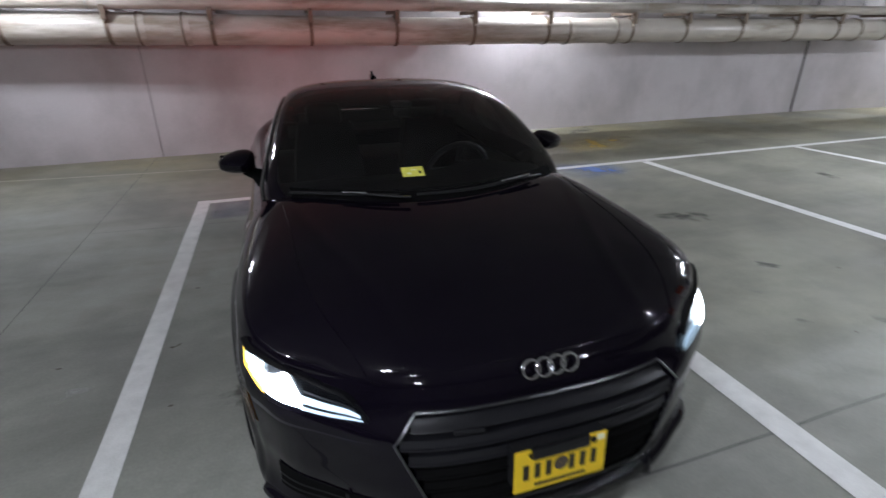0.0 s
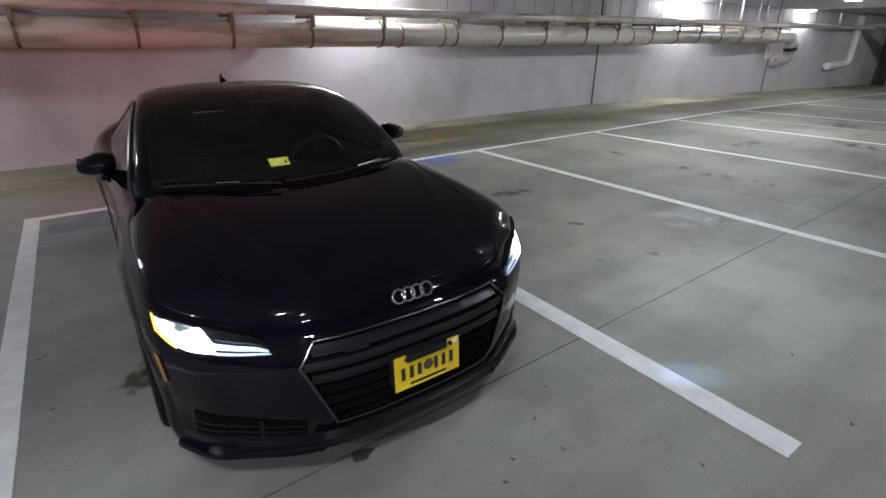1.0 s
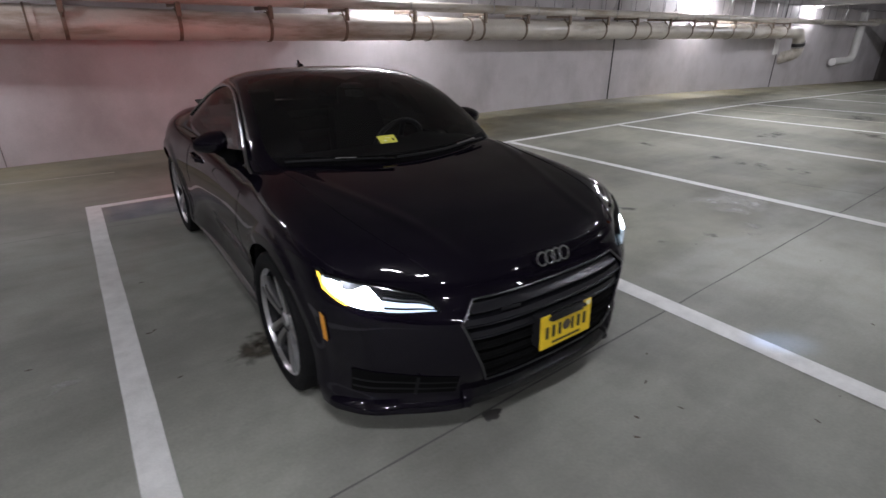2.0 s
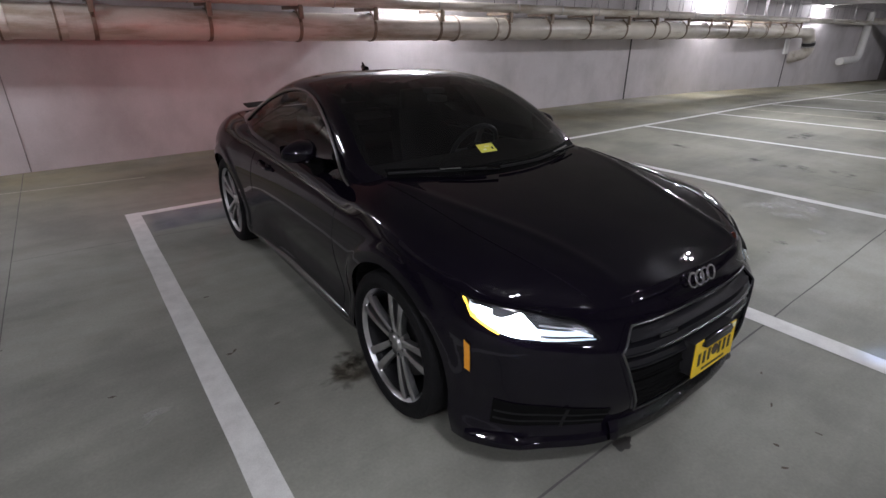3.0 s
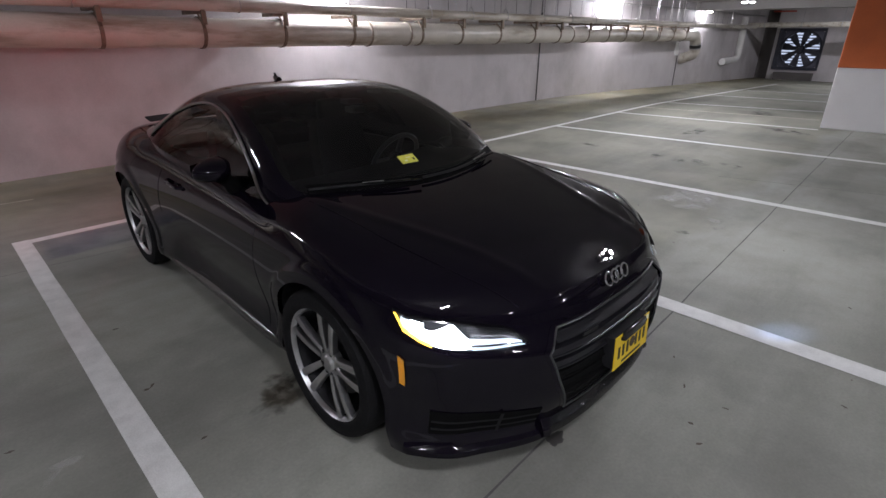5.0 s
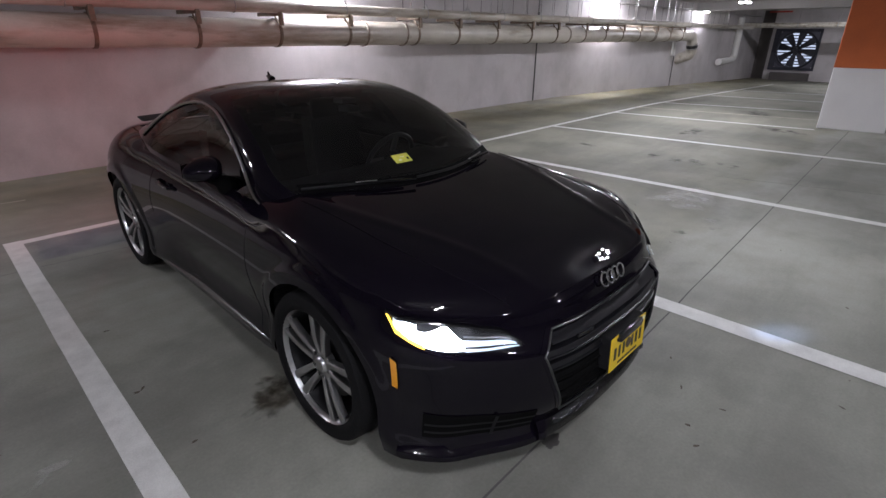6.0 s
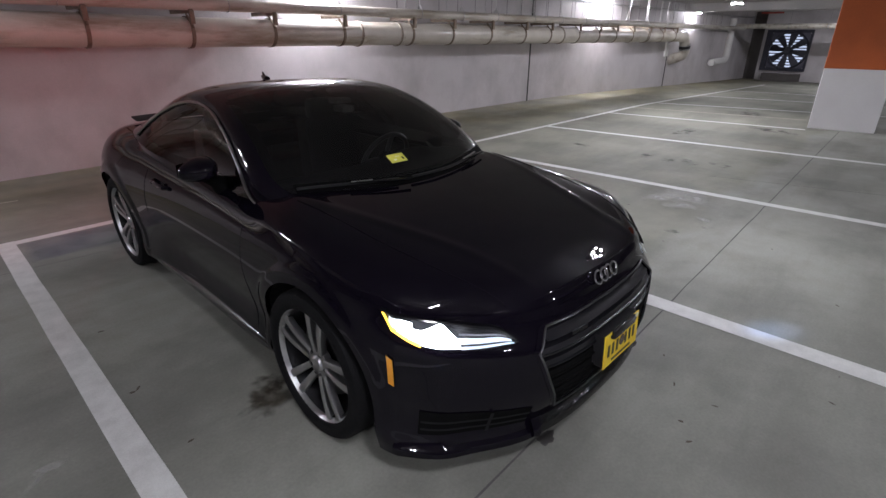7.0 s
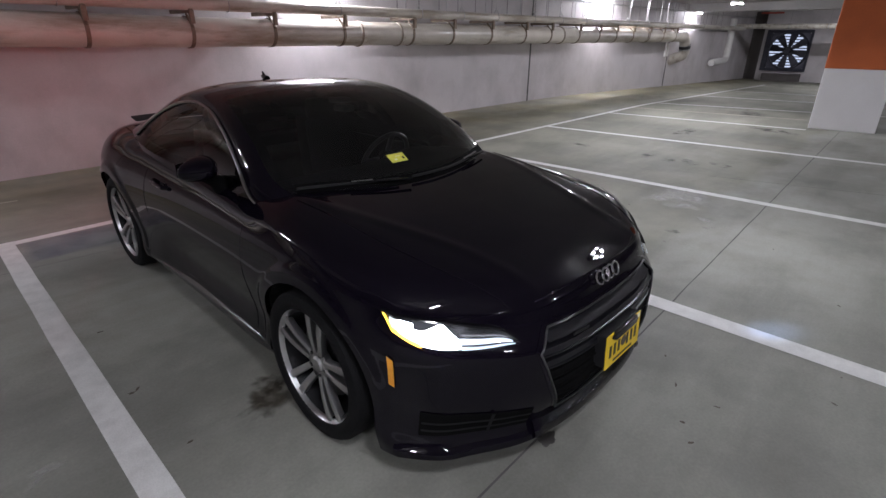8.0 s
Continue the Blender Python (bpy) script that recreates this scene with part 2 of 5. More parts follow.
    # long smeared tyre dust
    smear = ramp(noise_node(1.0, 5, 0.6, (0.35, 2.2, 1.0)).outputs["Fac"], [(0.36, (0.80, 0.80, 0.78, 1)), (0.52, (1, 1, 1, 1)), (0.70, (1.06, 1.06, 1.05, 1))])
    c = mix("MULTIPLY", 0.7, c, smear.outputs[0])
    nt.links.new(c, b.inputs["Base Color"])
    rr = nt.nodes.new("ShaderNodeMapRange")
    rr.inputs["From Min"].default_value, rr.inputs["From Max"].default_value = 0.35, 0.65
    rr.inputs["To Min"].default_value, rr.inputs["To Max"].default_value = 0.68, 0.85
    nt.links.new(noise_node(2.2, 5).outputs["Fac"], rr.inputs["Value"])
    nt.links.new(rr.outputs[0], b.inputs["Roughness"])
    bn = nt.nodes.new("ShaderNodeBump")
    bn.inputs["Strength"].default_value, bn.inputs["Distance"].default_value = 0.15, 0.005
    nt.links.new(noise_node(140.0, 4).outputs["Fac"], bn.inputs["Height"])
    nt.links.new(bn.outputs[0], b.inputs["Normal"])
    return m


def wall_material():
    m = M_WHITEPAINT.copy()
    m.name = "stained_white_wall"
    nt = m.node_tree
    b = nt.nodes["Principled BSDF"]
    old = b.inputs["Base Color"].links[0].from_socket
    co = nt.nodes.new("ShaderNodeTexCoord")
    mp = nt.nodes.new("ShaderNodeMapping")
    mp.inputs["Scale"].default_value = (0.8, 0.8, 0.6)
    n = nt.nodes.new("ShaderNodeTexNoise")
    n.inputs["Scale"].default_value, n.inputs["Detail"].default_value, n.inputs["Roughness"].default_value = 1.1, 6, 0.6
    r = nt.nodes.new("ShaderNodeValToRGB")
    r.color_ramp.elements[0].position, r.color_ramp.elements[1].position = 0.32, 0.55
    r.color_ramp.elements[0].color, r.color_ramp.elements[1].color = (0.72, 0.70, 0.68, 1), (1, 1, 1, 1)
    x = nt.nodes.new("ShaderNodeMix")
    x.data_type, x.blend_type = "RGBA", "MULTIPLY"
    x.inputs["Factor"].default_value = 0.8
    nt.links.new(co.outputs["Object"], mp.inputs[0])
    nt.links.new(mp.outputs[0], n.inputs["Vector"])
    nt.links.new(n.outputs["Fac"], r.inputs[0])
    nt.links.new(old, x.inputs["A"])
    nt.links.new(r.outputs[0], x.inputs["B"])
    nt.links.new(x.outputs["Result"], b.inputs["Base Color"])
    return m


M_FLOOR = floor_material()
M_WALL = wall_material()


# ---- mesh helpers ----
def part(name, bm, material, parent=None, label="", smooth=False, at=None):
    me = bpy.data.meshes.new(name)
    bm.normal_update()
    bm.to_mesh(me)
    bm.free()
    for mm in material if isinstance(material, (list, tuple)) else [material]:
        me.materials.append(mm)
    if smooth:
        me.shade_smooth()
        me.set_sharp_from_angle(angle=radians(smooth if smooth is not True else 35))
    ob = new(name, me)
    if parent is not None:
        ob.parent = parent
    if at is not None:
        ob.matrix_basis = at
    if label:
        ob["label"] = label
    return ob


def box_bm(x0, x1, y0, y1, z0, z1, bevel=0.0, bm=None, segments=2):
    own = bmesh.new()
    bmesh.ops.create_cube(own, size=1)
    bmesh.ops.transform(own, matrix=Matrix.Translation(((x0 + x1) / 2, (y0 + y1) / 2, (z0 + z1) / 2)) @ Matrix.Diagonal((x1 - x0, y1 - y0, z1 - z0, 1)), verts=own.verts)
    if bevel:
        bmesh.ops.bevel(own, geom=own.edges[:], offset=bevel, segments=segments, affect="EDGES", profile=0.5)
    return merge(bm, own)


def merge(bm, own, m=None):
    if m is not None:
        bmesh.ops.transform(own, matrix=m, verts=own.verts)
    if bm is None:
        return own
    me = bpy.data.meshes.new("tmp")
    own.to_mesh(me)
    own.free()
    bm.from_mesh(me)
    bpy.data.meshes.remove(me)
    return bm


def tube_bm(points, radius, sides=12, bm=None, cap=True, closed=False):
    """A round tube along points; radius is a number or one a point."""
    own = bmesh.new()
    pts = [Vector(p) for p in points]
    n = len(pts)
    rings, prev = [], None
    for i, p in enumerate(pts):
        a = pts[(i - 1) % n] if closed or i else p
        c = pts[(i + 1) % n] if closed or i < n - 1 else p
        d = (c - a).normalized()
        if prev is None:
            side = d.cross(Vector((0, 0, 1)))
            if side.length < 1e-3:
                side = d.cross(Vector((1, 0, 0)))
        else:
            side = prev - d * prev.dot(d)
        side.normalize()
        prev = side
        up = side.cross(d)
        r = radius[i] if isinstance(radius, (list, tuple)) else radius
        rings.append([own.verts.new(p + (side * math.cos(t) + up * math.sin(t)) * r) for t in [2 * math.pi * k / sides for k in range(sides)]])
    for i in range(n if closed else n - 1):
        a, b = rings[i], rings[(i + 1) % n]
        for k in range(sides):
            own.faces.new((a[k], a[(k + 1) % sides], b[(k + 1) % sides], b[k]))
    if cap and not closed:
        own.faces.new(rings[0])
        own.faces.new(rings[-1][::-1])
    bmesh.ops.recalc_face_normals(own, faces=own.faces)
    return merge(bm, own)


def lathe_bm(profile, axis="x", sides=48, bm=None, closed=False):
    """profile of (along, radius) turned round an axis."""
    own = bmesh.new()
    rings = []
    for a, r in profile:
        ring = []
        for k in range(sides):
            t = 2 * math.pi * k / sides
            ring.append(own.verts.new((a, r * math.cos(t), r * math.sin(t)) if axis == "x" else (r * math.cos(t), r * math.sin(t), a) if axis == "z" else (r * math.cos(t), a, r * math.sin(t))))
        rings.append(ring)
    pairs = list(zip(rings, rings[1:])) + ([(rings[-1], rings[0])] if closed else [])
    for a, b in pairs:
        for k in range(sides):
            own.faces.new((a[k], a[(k + 1) % sides], b[(k + 1) % sides], b[k]))
    bmesh.ops.recalc_face_normals(own, faces=own.faces)
    return merge(bm, own)


def curve(*knots):
    """A smooth function through (x, value) knots."""
    xs = np.array([k[0] for k in knots], float)
    ys = np.array([k[1] for k in knots], float)
    d = np.diff(ys) / np.diff(xs)
    h = np.diff(xs)
    m = np.empty(len(xs))
    m[0], m[-1] = d[0], d[-1]
    m[1:-1] = (d[:-1] * h[1:] + d[1:] * h[:-1]) / (h[:-1] + h[1:])

    def f(x):
        i = int(np.clip(np.searchsorted(xs, x) - 1, 0, len(xs) - 2))
        if x <= xs[0]:
            return float(ys[0])
        if x >= xs[-1]:
            return float(ys[-1])
        t = (x - xs[i]) / h[i]
        return float((1 + 2 * t) * (1 - t) ** 2 * ys[i] + t * (1 - t) ** 2 * h[i] * m[i] + t * t * (3 - 2 * t) * ys[i + 1] + t * t * (t - 1) * h[i] * m[i + 1])

    return f


def grid_bm(rows, bm=None, skip=None, flip=False):
    """Faces between rows of points; skip(i, j) leaves one out."""
    own = bmesh.new()
    vs = [[own.verts.new(p) for p in row] for row in rows]
    for i in range(len(rows) - 1):
        for j in range(len(rows[0]) - 1):
            if skip and skip(i, j):
                continue
            q = [vs[i][j], vs[i + 1][j], vs[i + 1][j + 1], vs[i][j + 1]]
            if flip:
                q.reverse()
            try:
                own.faces.new(q)
            except ValueError:
                pass
    bmesh.ops.remove_doubles(own, verts=own.verts, dist=0.0004)
    loose = [v for v in own.verts if not v.link_faces]
    bmesh.ops.delete(own, geom=loose, context="VERTS")
    return merge(bm, own)


# ---- the garage ----
def floor_z(x):
    """Level by the car, falling gently towards the far end."""
    return -0.02 * (max(0.0, x - 11.0) ** 2 / (max(0.0, x - 11.0) + 1.0)) if x > 11 else 0.0


wall_y = curve((-16, 4.55), (-2.3, 4.93), (8.5, 5.27), (14.0, 5.24), (20.4, 5.0), (34, 4.7))

xs = [-14 + 0.5 * k for k in range(97)]
bm = grid_bm([[(x, y, floor_z(x)) for y in [-16, -12, -8, -6, -4, -2, 0, 2, 4, 5, 6]] for x in xs])
floor = tagged(part("floor", bm, M_FLOOR), "stained grey concrete garage floor with dark joints", "floor", kind="structure")

rows = []
for x in [-14 + 0.5 * k for k in range(87)]:
    rows.append([(x, wall_y(x), -0.8), (x, wall_y(x), 2.8), (x, wall_y(x) + 0.3, 2.8), (x, wall_y(x) + 0.3, -0.8)])
bm = grid_bm(rows)
bmesh.ops.recalc_face_normals(bm, faces=bm.faces)
wall_north = tagged(part("wall_north", bm, M_WALL, smooth=20), "white-painted concrete wall, scuffed and stained", "wall", kind="structure")

# vertical joints of the wall
for jx, w in ((-2.28, 0.004), (10.1, 0.02), (18.9, 0.02)):
    top = 2.75
    bm = box_bm(jx - w, jx + w, wall_y(jx) - 0.012, wall_y(jx) + 0.05, floor_z(jx), top)
    tagged(part("trim", bm, M_WALLJOINT if w > 0.01 else M_THINJOINT), "dark vertical expansion joint in the wall", "trim", kind="structure")

bm = box_bm(-14, 34, -16, 6.2, 2.8, 3.05)
tagged(part("ceiling", bm, M_CEIL), "bare grey concrete garage ceiling", "ceiling", kind="structure")
for bx in (-6.0, 7.2, 20.5):
    bm = box_bm(bx - 0.3, bx + 0.3, -16, 5.0, 2.52, 2.8, 0.02)
    tagged(part("trim", bm, M_CEIL), "concrete ceiling beam", "beam", kind="structure")
bm = box_bm(28.4, 28.8, -16, 4.16, -0.9, 2.8)
tagged(part("wall_east", bm, M_WALL), "white end wall of the garage behind the fan", "wall", kind="structure")
# recess wall, darkened by its colour in place of shade
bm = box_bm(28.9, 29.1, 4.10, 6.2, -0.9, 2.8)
tagged(part("wall_recess", bm, M_SHADEWALL), "recess beside the end wall, its shade put into the colour", "wall", kind="structure")
bm = box_bm(-14.3, -14, -16, 6.2, -0.2, 2.8)
tagged(part("wall_west", bm, M_WALL), "white wall closing the garage", "wall", kind="structure")
bm = box_bm(-14, 34, -16.3, -16, -0.9, 2.8)
tagged(part("wall_south", bm, M_WALL), "white wall across the driving aisle", "wall", kind="structure")


# ---- painted bay lines ----
def painted_line(x0, y0, x1, y1, width, label="white painted parking bay line, worn"):
    d = Vector((x1 - x0, y1 - y0, 0))
    n = Vector((-d.y, d.x, 0)).normalized() * width / 2
    k = max(1, int(d.length / 0.25))
    rows = []
    for i in range(k + 1):
        p = Vector((x0, y0, 0)) + d * i / k
        wob = 0.004 * noise.noise(p * 3.1)
        a, b = p - n * (1 + wob * 10), p + n * (1 - wob * 10)
        rows.append([(a.x, a.y, floor_z(a.x) + 0.004), (b.x, b.y, floor_z(b.x) + 0.004)])
    bm = grid_bm(rows)
    for fc in bm.faces:
        if fc.normal.z < 0:
            fc.normal_flip()
    bm.normal_update()
    bmesh.ops.recalc_face_normals(bm, faces=bm.faces)
    if bm.faces and sum(fc.normal.z for fc in bm.faces) < 0:
        bmesh.ops.reverse_faces(bm, faces=bm.faces[:])
    return tagged(part("bay_line", bm, M_LINE), label, "line", "bay lines", "structure")


painted_line(-1.497, 2.50, -1.503, -3.1, 0.125)
painted_line(-1.435, 2.44, 12.0, 2.66, 0.10, "long white line along the heads of the bays")
painted_line(12.0, 2.66, 24.0, 2.66, 0.10, "long white line along the heads of the bays")
painted_line(-5.2, 4.2, -1.2, 3.88, 0.03, "faint worn line beside the wall").data.materials[0] = M_OLDLINE
painted_line(1.32, 2.43, 1.37, -3.09, 0.15)
painted_line(4.08, 2.47, 4.36, -2.9, 0.12)
painted_line(6.90, 2.52, 7.55, -2.7, 0.12)
painted_line(9.56, 2.60, 10.14, -1.18, 0.10)
painted_line(10.85, 2.60, 11.65, -0.95, 0.09, "faint worn bay line").data.materials[0] = M_OLDLINE
painted_line(12.40, 2.57, 14.05, -2.6, 0.12)
painted_line(15.8, 2.5, 17.0, -2.6, 0.12)
painted_line(19.0, 2.45, 20.1, -2.6, 0.12)


# ---- floor joints ----
def floor_joint(x0, y0, x1, y1, width=0.010):
    d = Vector((x1 - x0, y1 - y0, 0))
    n = Vector((-d.y, d.x, 0)).normalized() * width / 2
    k = max(2, int(d.length / 0.12))
    rows = []
    for i in range(k + 1):
        p = Vector((x0, y0, 0)) + d * i / k
        p += n * 1.2 * noise.noise(p * 2.3)
        w = 1 + 0.5 * noise.noise(p * 7)
        a, b = p - n * w, p + n * w
        rows.append([(b.x, b.y, floor_z(b.x) + 0.0022), (a.x, a.y, floor_z(a.x) + 0.0022)])
    bm = grid_bm(rows)
    if sum(fc.normal.z for fc in bm.faces) < 0:
        bmesh.ops.reverse_faces(bm, faces=bm.faces[:])
    return tagged(part("floor_joint", bm, M_JOINT), "dark sawn joint in the concrete floor", "joint", "floor joints", "structure")


floor_joint(-9.0, -2.24, 10.4, -1.683)
floor_joint(5.12, -1.0, 5.9, -3.6, 0.010)
floor_joint(-2.36, 4.9, -2.42, -6.0, 0.006)
floor_joint(-2.37, 1.80, 0.9, 1.60, 0.005)


# ---- stains and bits on the floor ----
def blob(name, x, y, rx, ry, material, label, seed, turn=0.0, z=0.003, rough=0.45, category="stain", n=40):
    """A flat patch with an uneven outline that thins out towards its rim."""
    bm = bmesh.new()
    fade = bm.verts.layers.float.new("fade")
    c, s = math.cos(radians(turn)), math.sin(radians(turn))
    rings = []
    for share, f in ((0.55, 1.0), (0.8, 0.6), (1.0, 0.0)):
        ring = []
        for k in range(n):
            t = 2 * math.pi * k / n
            r = 1 + rough * noise.noise(Vector((math.cos(t) * 1.6, math.sin(t) * 1.6, seed))) + 0.5 * rough * noise.noise(Vector((math.cos(t) * 5, math.sin(t) * 5, seed + 9)))
            px, py = share * rx * r * math.cos(t), share * ry * r * math.sin(t)
            v = bm.verts.new((x + c * px - s * py, y + s * px + c * py, floor_z(x) + z))
            v[fade] = f
            ring.append(v)
        rings.append(ring)
    mid = bm.verts.new((x, y, floor_z(x) + z))
    mid[fade] = 1.0
    for k in range(n):
        bm.faces.new((mid, rings[0][k], rings[0][(k + 1) % n]))
        for a, b in zip(rings, rings[1:]):
            bm.faces.new((a[k], b[k], b[(k + 1) % n], a[(k + 1) % n]))
    return tagged(part(name, bm, material), label, category, kind="structure")


def film_material(name, colour, strength, scale, rough=0.4, lo=0.38, hi=0.62):
    """A thin see-through stain, patchy."""
    m = bpy.data.materials.new(name)
    m.use_nodes = True
    nt = m.node_tree
    b = nt.nodes["Principled BSDF"]
    b.inputs["Base Color"].default_value = (*colour, 1)
    b.inputs["Roughness"].default_value = rough
    co = nt.nodes.new("ShaderNodeTexCoord")
    n = nt.nodes.new("ShaderNodeTexNoise")
    n.inputs["Scale"].default_value, n.inputs["Detail"].default_value = scale, 6
    r = nt.nodes.new("ShaderNodeMapRange")
    r.inputs["From Min"].default_value, r.inputs["From Max"].default_value, r.inputs["To Max"].default_value = lo, hi, strength
    nt.links.new(co.outputs["Object"], n.inputs["Vector"])
    nt.links.new(n.outputs["Fac"], r.inputs["Value"])
    at = nt.nodes.new("ShaderNodeAttribute")
    at.attribute_name = "fade"
    mul = nt.nodes.new("ShaderNodeMath")
    mul.operation = "MULTIPLY"
    nt.links.new(r.outputs[0], mul.inputs[0])
    nt.links.new(at.outputs["Fac"], mul.inputs[1])
    nt.links.new(mul.outputs[0], b.inputs["Alpha"])
    return m


M_WET = film_material("dark_drip_film", (0.055, 0.046, 0.032), 0.75, 11.0, 0.35, 0.30, 0.58)
M_SMUDGE = film_material("dark_smudge_film", (0.05, 0.05, 0.045), 0.6, 7.0, 0.55, 0.42, 0.6)
M_BLUEFAINT = film_material("faint_blue_paint_film", (0.17, 0.20, 0.27), 0.5, 2.5, 0.5, 0.2, 0.6)
M_BLUE = film_material("blue_paint_film", (0.10, 0.20, 0.50), 0.6, 3.0, 0.5, 0.3, 0.6)
M_YELLOW = film_material("yellow_dirt_film", (0.42, 0.30, 0.05), 0.6, 3.5, 0.6)
M_PALE = film_material("pale_scuff_film", (0.5, 0.5, 0.47), 0.5, 6.0, 0.6)

def film_sheet(x0, x1, y0, y1, material, label, z=0.0024):
    """A rectangular film on the floor that thins out towards its rim."""
    bm = bmesh.new()
    fade = bm.verts.layers.float.new("fade")
    n, m = 30, 10
    vs = []
    for i in range(n + 1):
        row = []
        for j in range(m + 1):
            u, v = i / n, j / m
            vert = bm.verts.new((x0 + (x1 - x0) * u, y0 + (y1 - y0) * v, z))
            vert[fade] = 0.0 if i in (0, n) or j in (0, m) else 0.8 + 0.4 * noise.noise(Vector((u * 6, v * 3, 4.2)))
            row.append(vert)
        vs.append(row)
    for i in range(n):
        for j in range(m):
            bm.faces.new((vs[i][j], vs[i + 1][j], vs[i + 1][j + 1], vs[i][j + 1]))
    return tagged(part("blue_strip", bm, material), label, "stain", kind="structure")


film_sheet(-1.44, 1.26, 1.84, 2.40, M_BLUEFAINT, "faint worn blue paint across the head of the bay")
blob("wet_stain", -0.95, -0.90, 0.15, 0.10, M_WET, "dark brown wet stain on the concrete beside the front tyre", 3.1, 30, rough=0.6, n=64)
blob("wet_stain", -0.86, -0.80, 0.10, 0.08, M_WET, "dark brown wet stain on the concrete beside the front tyre", 8.4, 10, rough=0.6, n=64, z=0.0034)
blob("oil_spot", -0.21, -2.02, 0.055, 0.03, M_STAIN, "small dark oil spot under the car's nose", 5.2)
blob("blue_patch", 3.15, 2.35, 0.55, 0.38, M_BLUE, "worn blue paint on the concrete by the bay line", 7.7, z=0.0025)
blob("yellow_patch", 4.1, 3.75, 0.85, 0.42, M_YELLOW, "yellow-brown dirt on the concrete near the wall", 2.3, 10)
for k, (sx, sy, ra, rb_) in enumerate(((5.74, 0.05, 0.20, 0.09), (5.68, -0.28, 0.16, 0.10), (5.72, -0.56, 0.22, 0.11), (5.84, -0.93, 0.24, 0.10), (5.75, 1.22, 0.26, 0.08), (2.78, -1.43, 0.07, 0.05), (2.30, -1.31, 0.06, 0.04), (2.79, -0.60, 0.10, 0.05), (3.0, 0.5, 0.3, 0.15), (8.2, 0.4, 0.5, 0.15), (11.8, 0.2, 0.8, 0.2), (4.5, 4.75, 0.5, 0.15), (9.6, -0.7, 0.6, 0.2))):
    blob("smudge", sx, sy, ra, rb_, M_SMUDGE, "dark tyre smudge on the concrete", k * 1.9, 20 * k)
for k, (sx, sy, ra, rb_) in enumerate(((-1.77, -0.64, 0.07, 0.035), (-1.84, -0.70, 0.05, 0.02), (3.33, -1.54, 0.09, 0.06), (3.10, -1.66, 0.08, 0.05), (2.35, -0.90, 0.05, 0.02), (3.9, -1.1, 0.5, 0.35))):
    blob("scuff", sx, sy, ra, rb_, M_PALE, "pale scuff on the concrete", 30 + k * 2.3, 35 * k)
for k, (bx, by) in enumerate(((-1.31, -0.91), (-1.35, -0.36), (0.53, -2.496), (0.20, -2.486), (0.56, -2.29), (0.95, -2.9))):
    blob("leaf_crumb", bx, by, 0.015, 0.006, M_DEBRIS, "dry leaf crumb on the concrete", 70 + k, 50 * k, 0.005, 0.7, "debris", 11)
rnd = random.Random(5)
for k in range(26):
    bx, by = rnd.uniform(-2.6, 3.6), rnd.uniform(-3.4, 0.6)
    if -1.0 < bx < 1.0 and by > -2.1:
        continue
    r = rnd.uniform(0.004, 0.012)
    blob("leaf_crumb", bx, by, r * 1.6, r * 0.8, M_DEBRIS, "tiny dry crumb on the concrete", k * 0.7, rnd.uniform(0, 180), 0.005, 0.7, "debris", 9)

# ---- pillar ----
bm = box_bm(-0.38, 0.38, -0.52, 0.52, 0.0, 1.11, 0.012)
pillar = tagged(part("pillar", bm, M_PILLAR, at=pose(10.9, -1.63, 0, 0, 0, 6)), "square concrete pillar, white below and orange above", "pillar", kind="structure")
bm = box_bm(-0.384, 0.384, -0.524, 0.524, 1.11, 2.8, 0.012)
part("painted_band", bm, M_ORANGE, pillar, "orange painted upper part")


# ---- pipes ----
def pipe_run(name, points, radius, material, label, sides=20):
    return tagged(part(name, tube_bm(points, radius, sides), material, smooth=True), label, "pipe")


def bend(a, corner, b, r, n=6):
    """Points from a round a corner to b."""
    a, c, b = Vector(a), Vector(corner), Vector(b)
    p, q = c + (a - c).normalized() * r, c + (b - c).normalized() * r
    return [a] + [(1 - t) ** 2 * p + 2 * t * (1 - t) * c + t * t * q for t in [k / n for k in range(n + 1)]] + [b]


MAIN_Y, MAIN_R, TOP_Y, TOP_R = 4.50, 0.185, 4.34, 0.075


def main_z(x):
    return 1.652 + 0.018 * max(0.0, min(1.0, (1.0 - x) / 4.0)) * 3


main_pts = [(x, MAIN_Y, main_z(x)) for x in [-13.9, -10, -6, -4, -3, -2, -1, 0, 1, 2, 4, 8, 12, 16]]
main_pts = main_pts[:-1] + bend((16, MAIN_Y, 1.652), (18.85, MAIN_Y, 1.652), (19.05, MAIN_Y, 1.22), 0.30)[:-1]
main_pts += bend((19.03, MAIN_Y, 1.30), (19.10, MAIN_Y, 1.00), (19.22, 5.1, 0.80), 0.20)
main_pipe = pipe_run("drain_pipe", main_pts, MAIN_R, M_PIPE, "large cream-coloured pipe hung along the wall, dusty", 28)
top_pts = [(-13.9, TOP_Y, 1.985), (-3, TOP_Y, 1.985), (6, TOP_Y, 1.985), (20, TOP_Y, 1.985)] + [(25.5, TOP_Y, 1.99)]
top_pipe = pipe_run("sprinkler_pipe", top_pts, TOP_R, M_PIPE, "slimmer cream pipe hung above the large one", 16)
pipe_run("cross_pipe", [(25.5, 5.0, 2.08), (25.5, 2, 2.08), (25.5, -6, 2.08)], 0.10, M_PIPE, "cream pipe crossing under the ceiling at the far end")
pipe_run("down_pipe", bend((25.2, 4.75, 2.4), (25.2, 4.75, 0.65), (23.2, 4.75, 0.6), 0.35), 0.14, M_PIPEW, "white pipe that drops and bends along the wall")
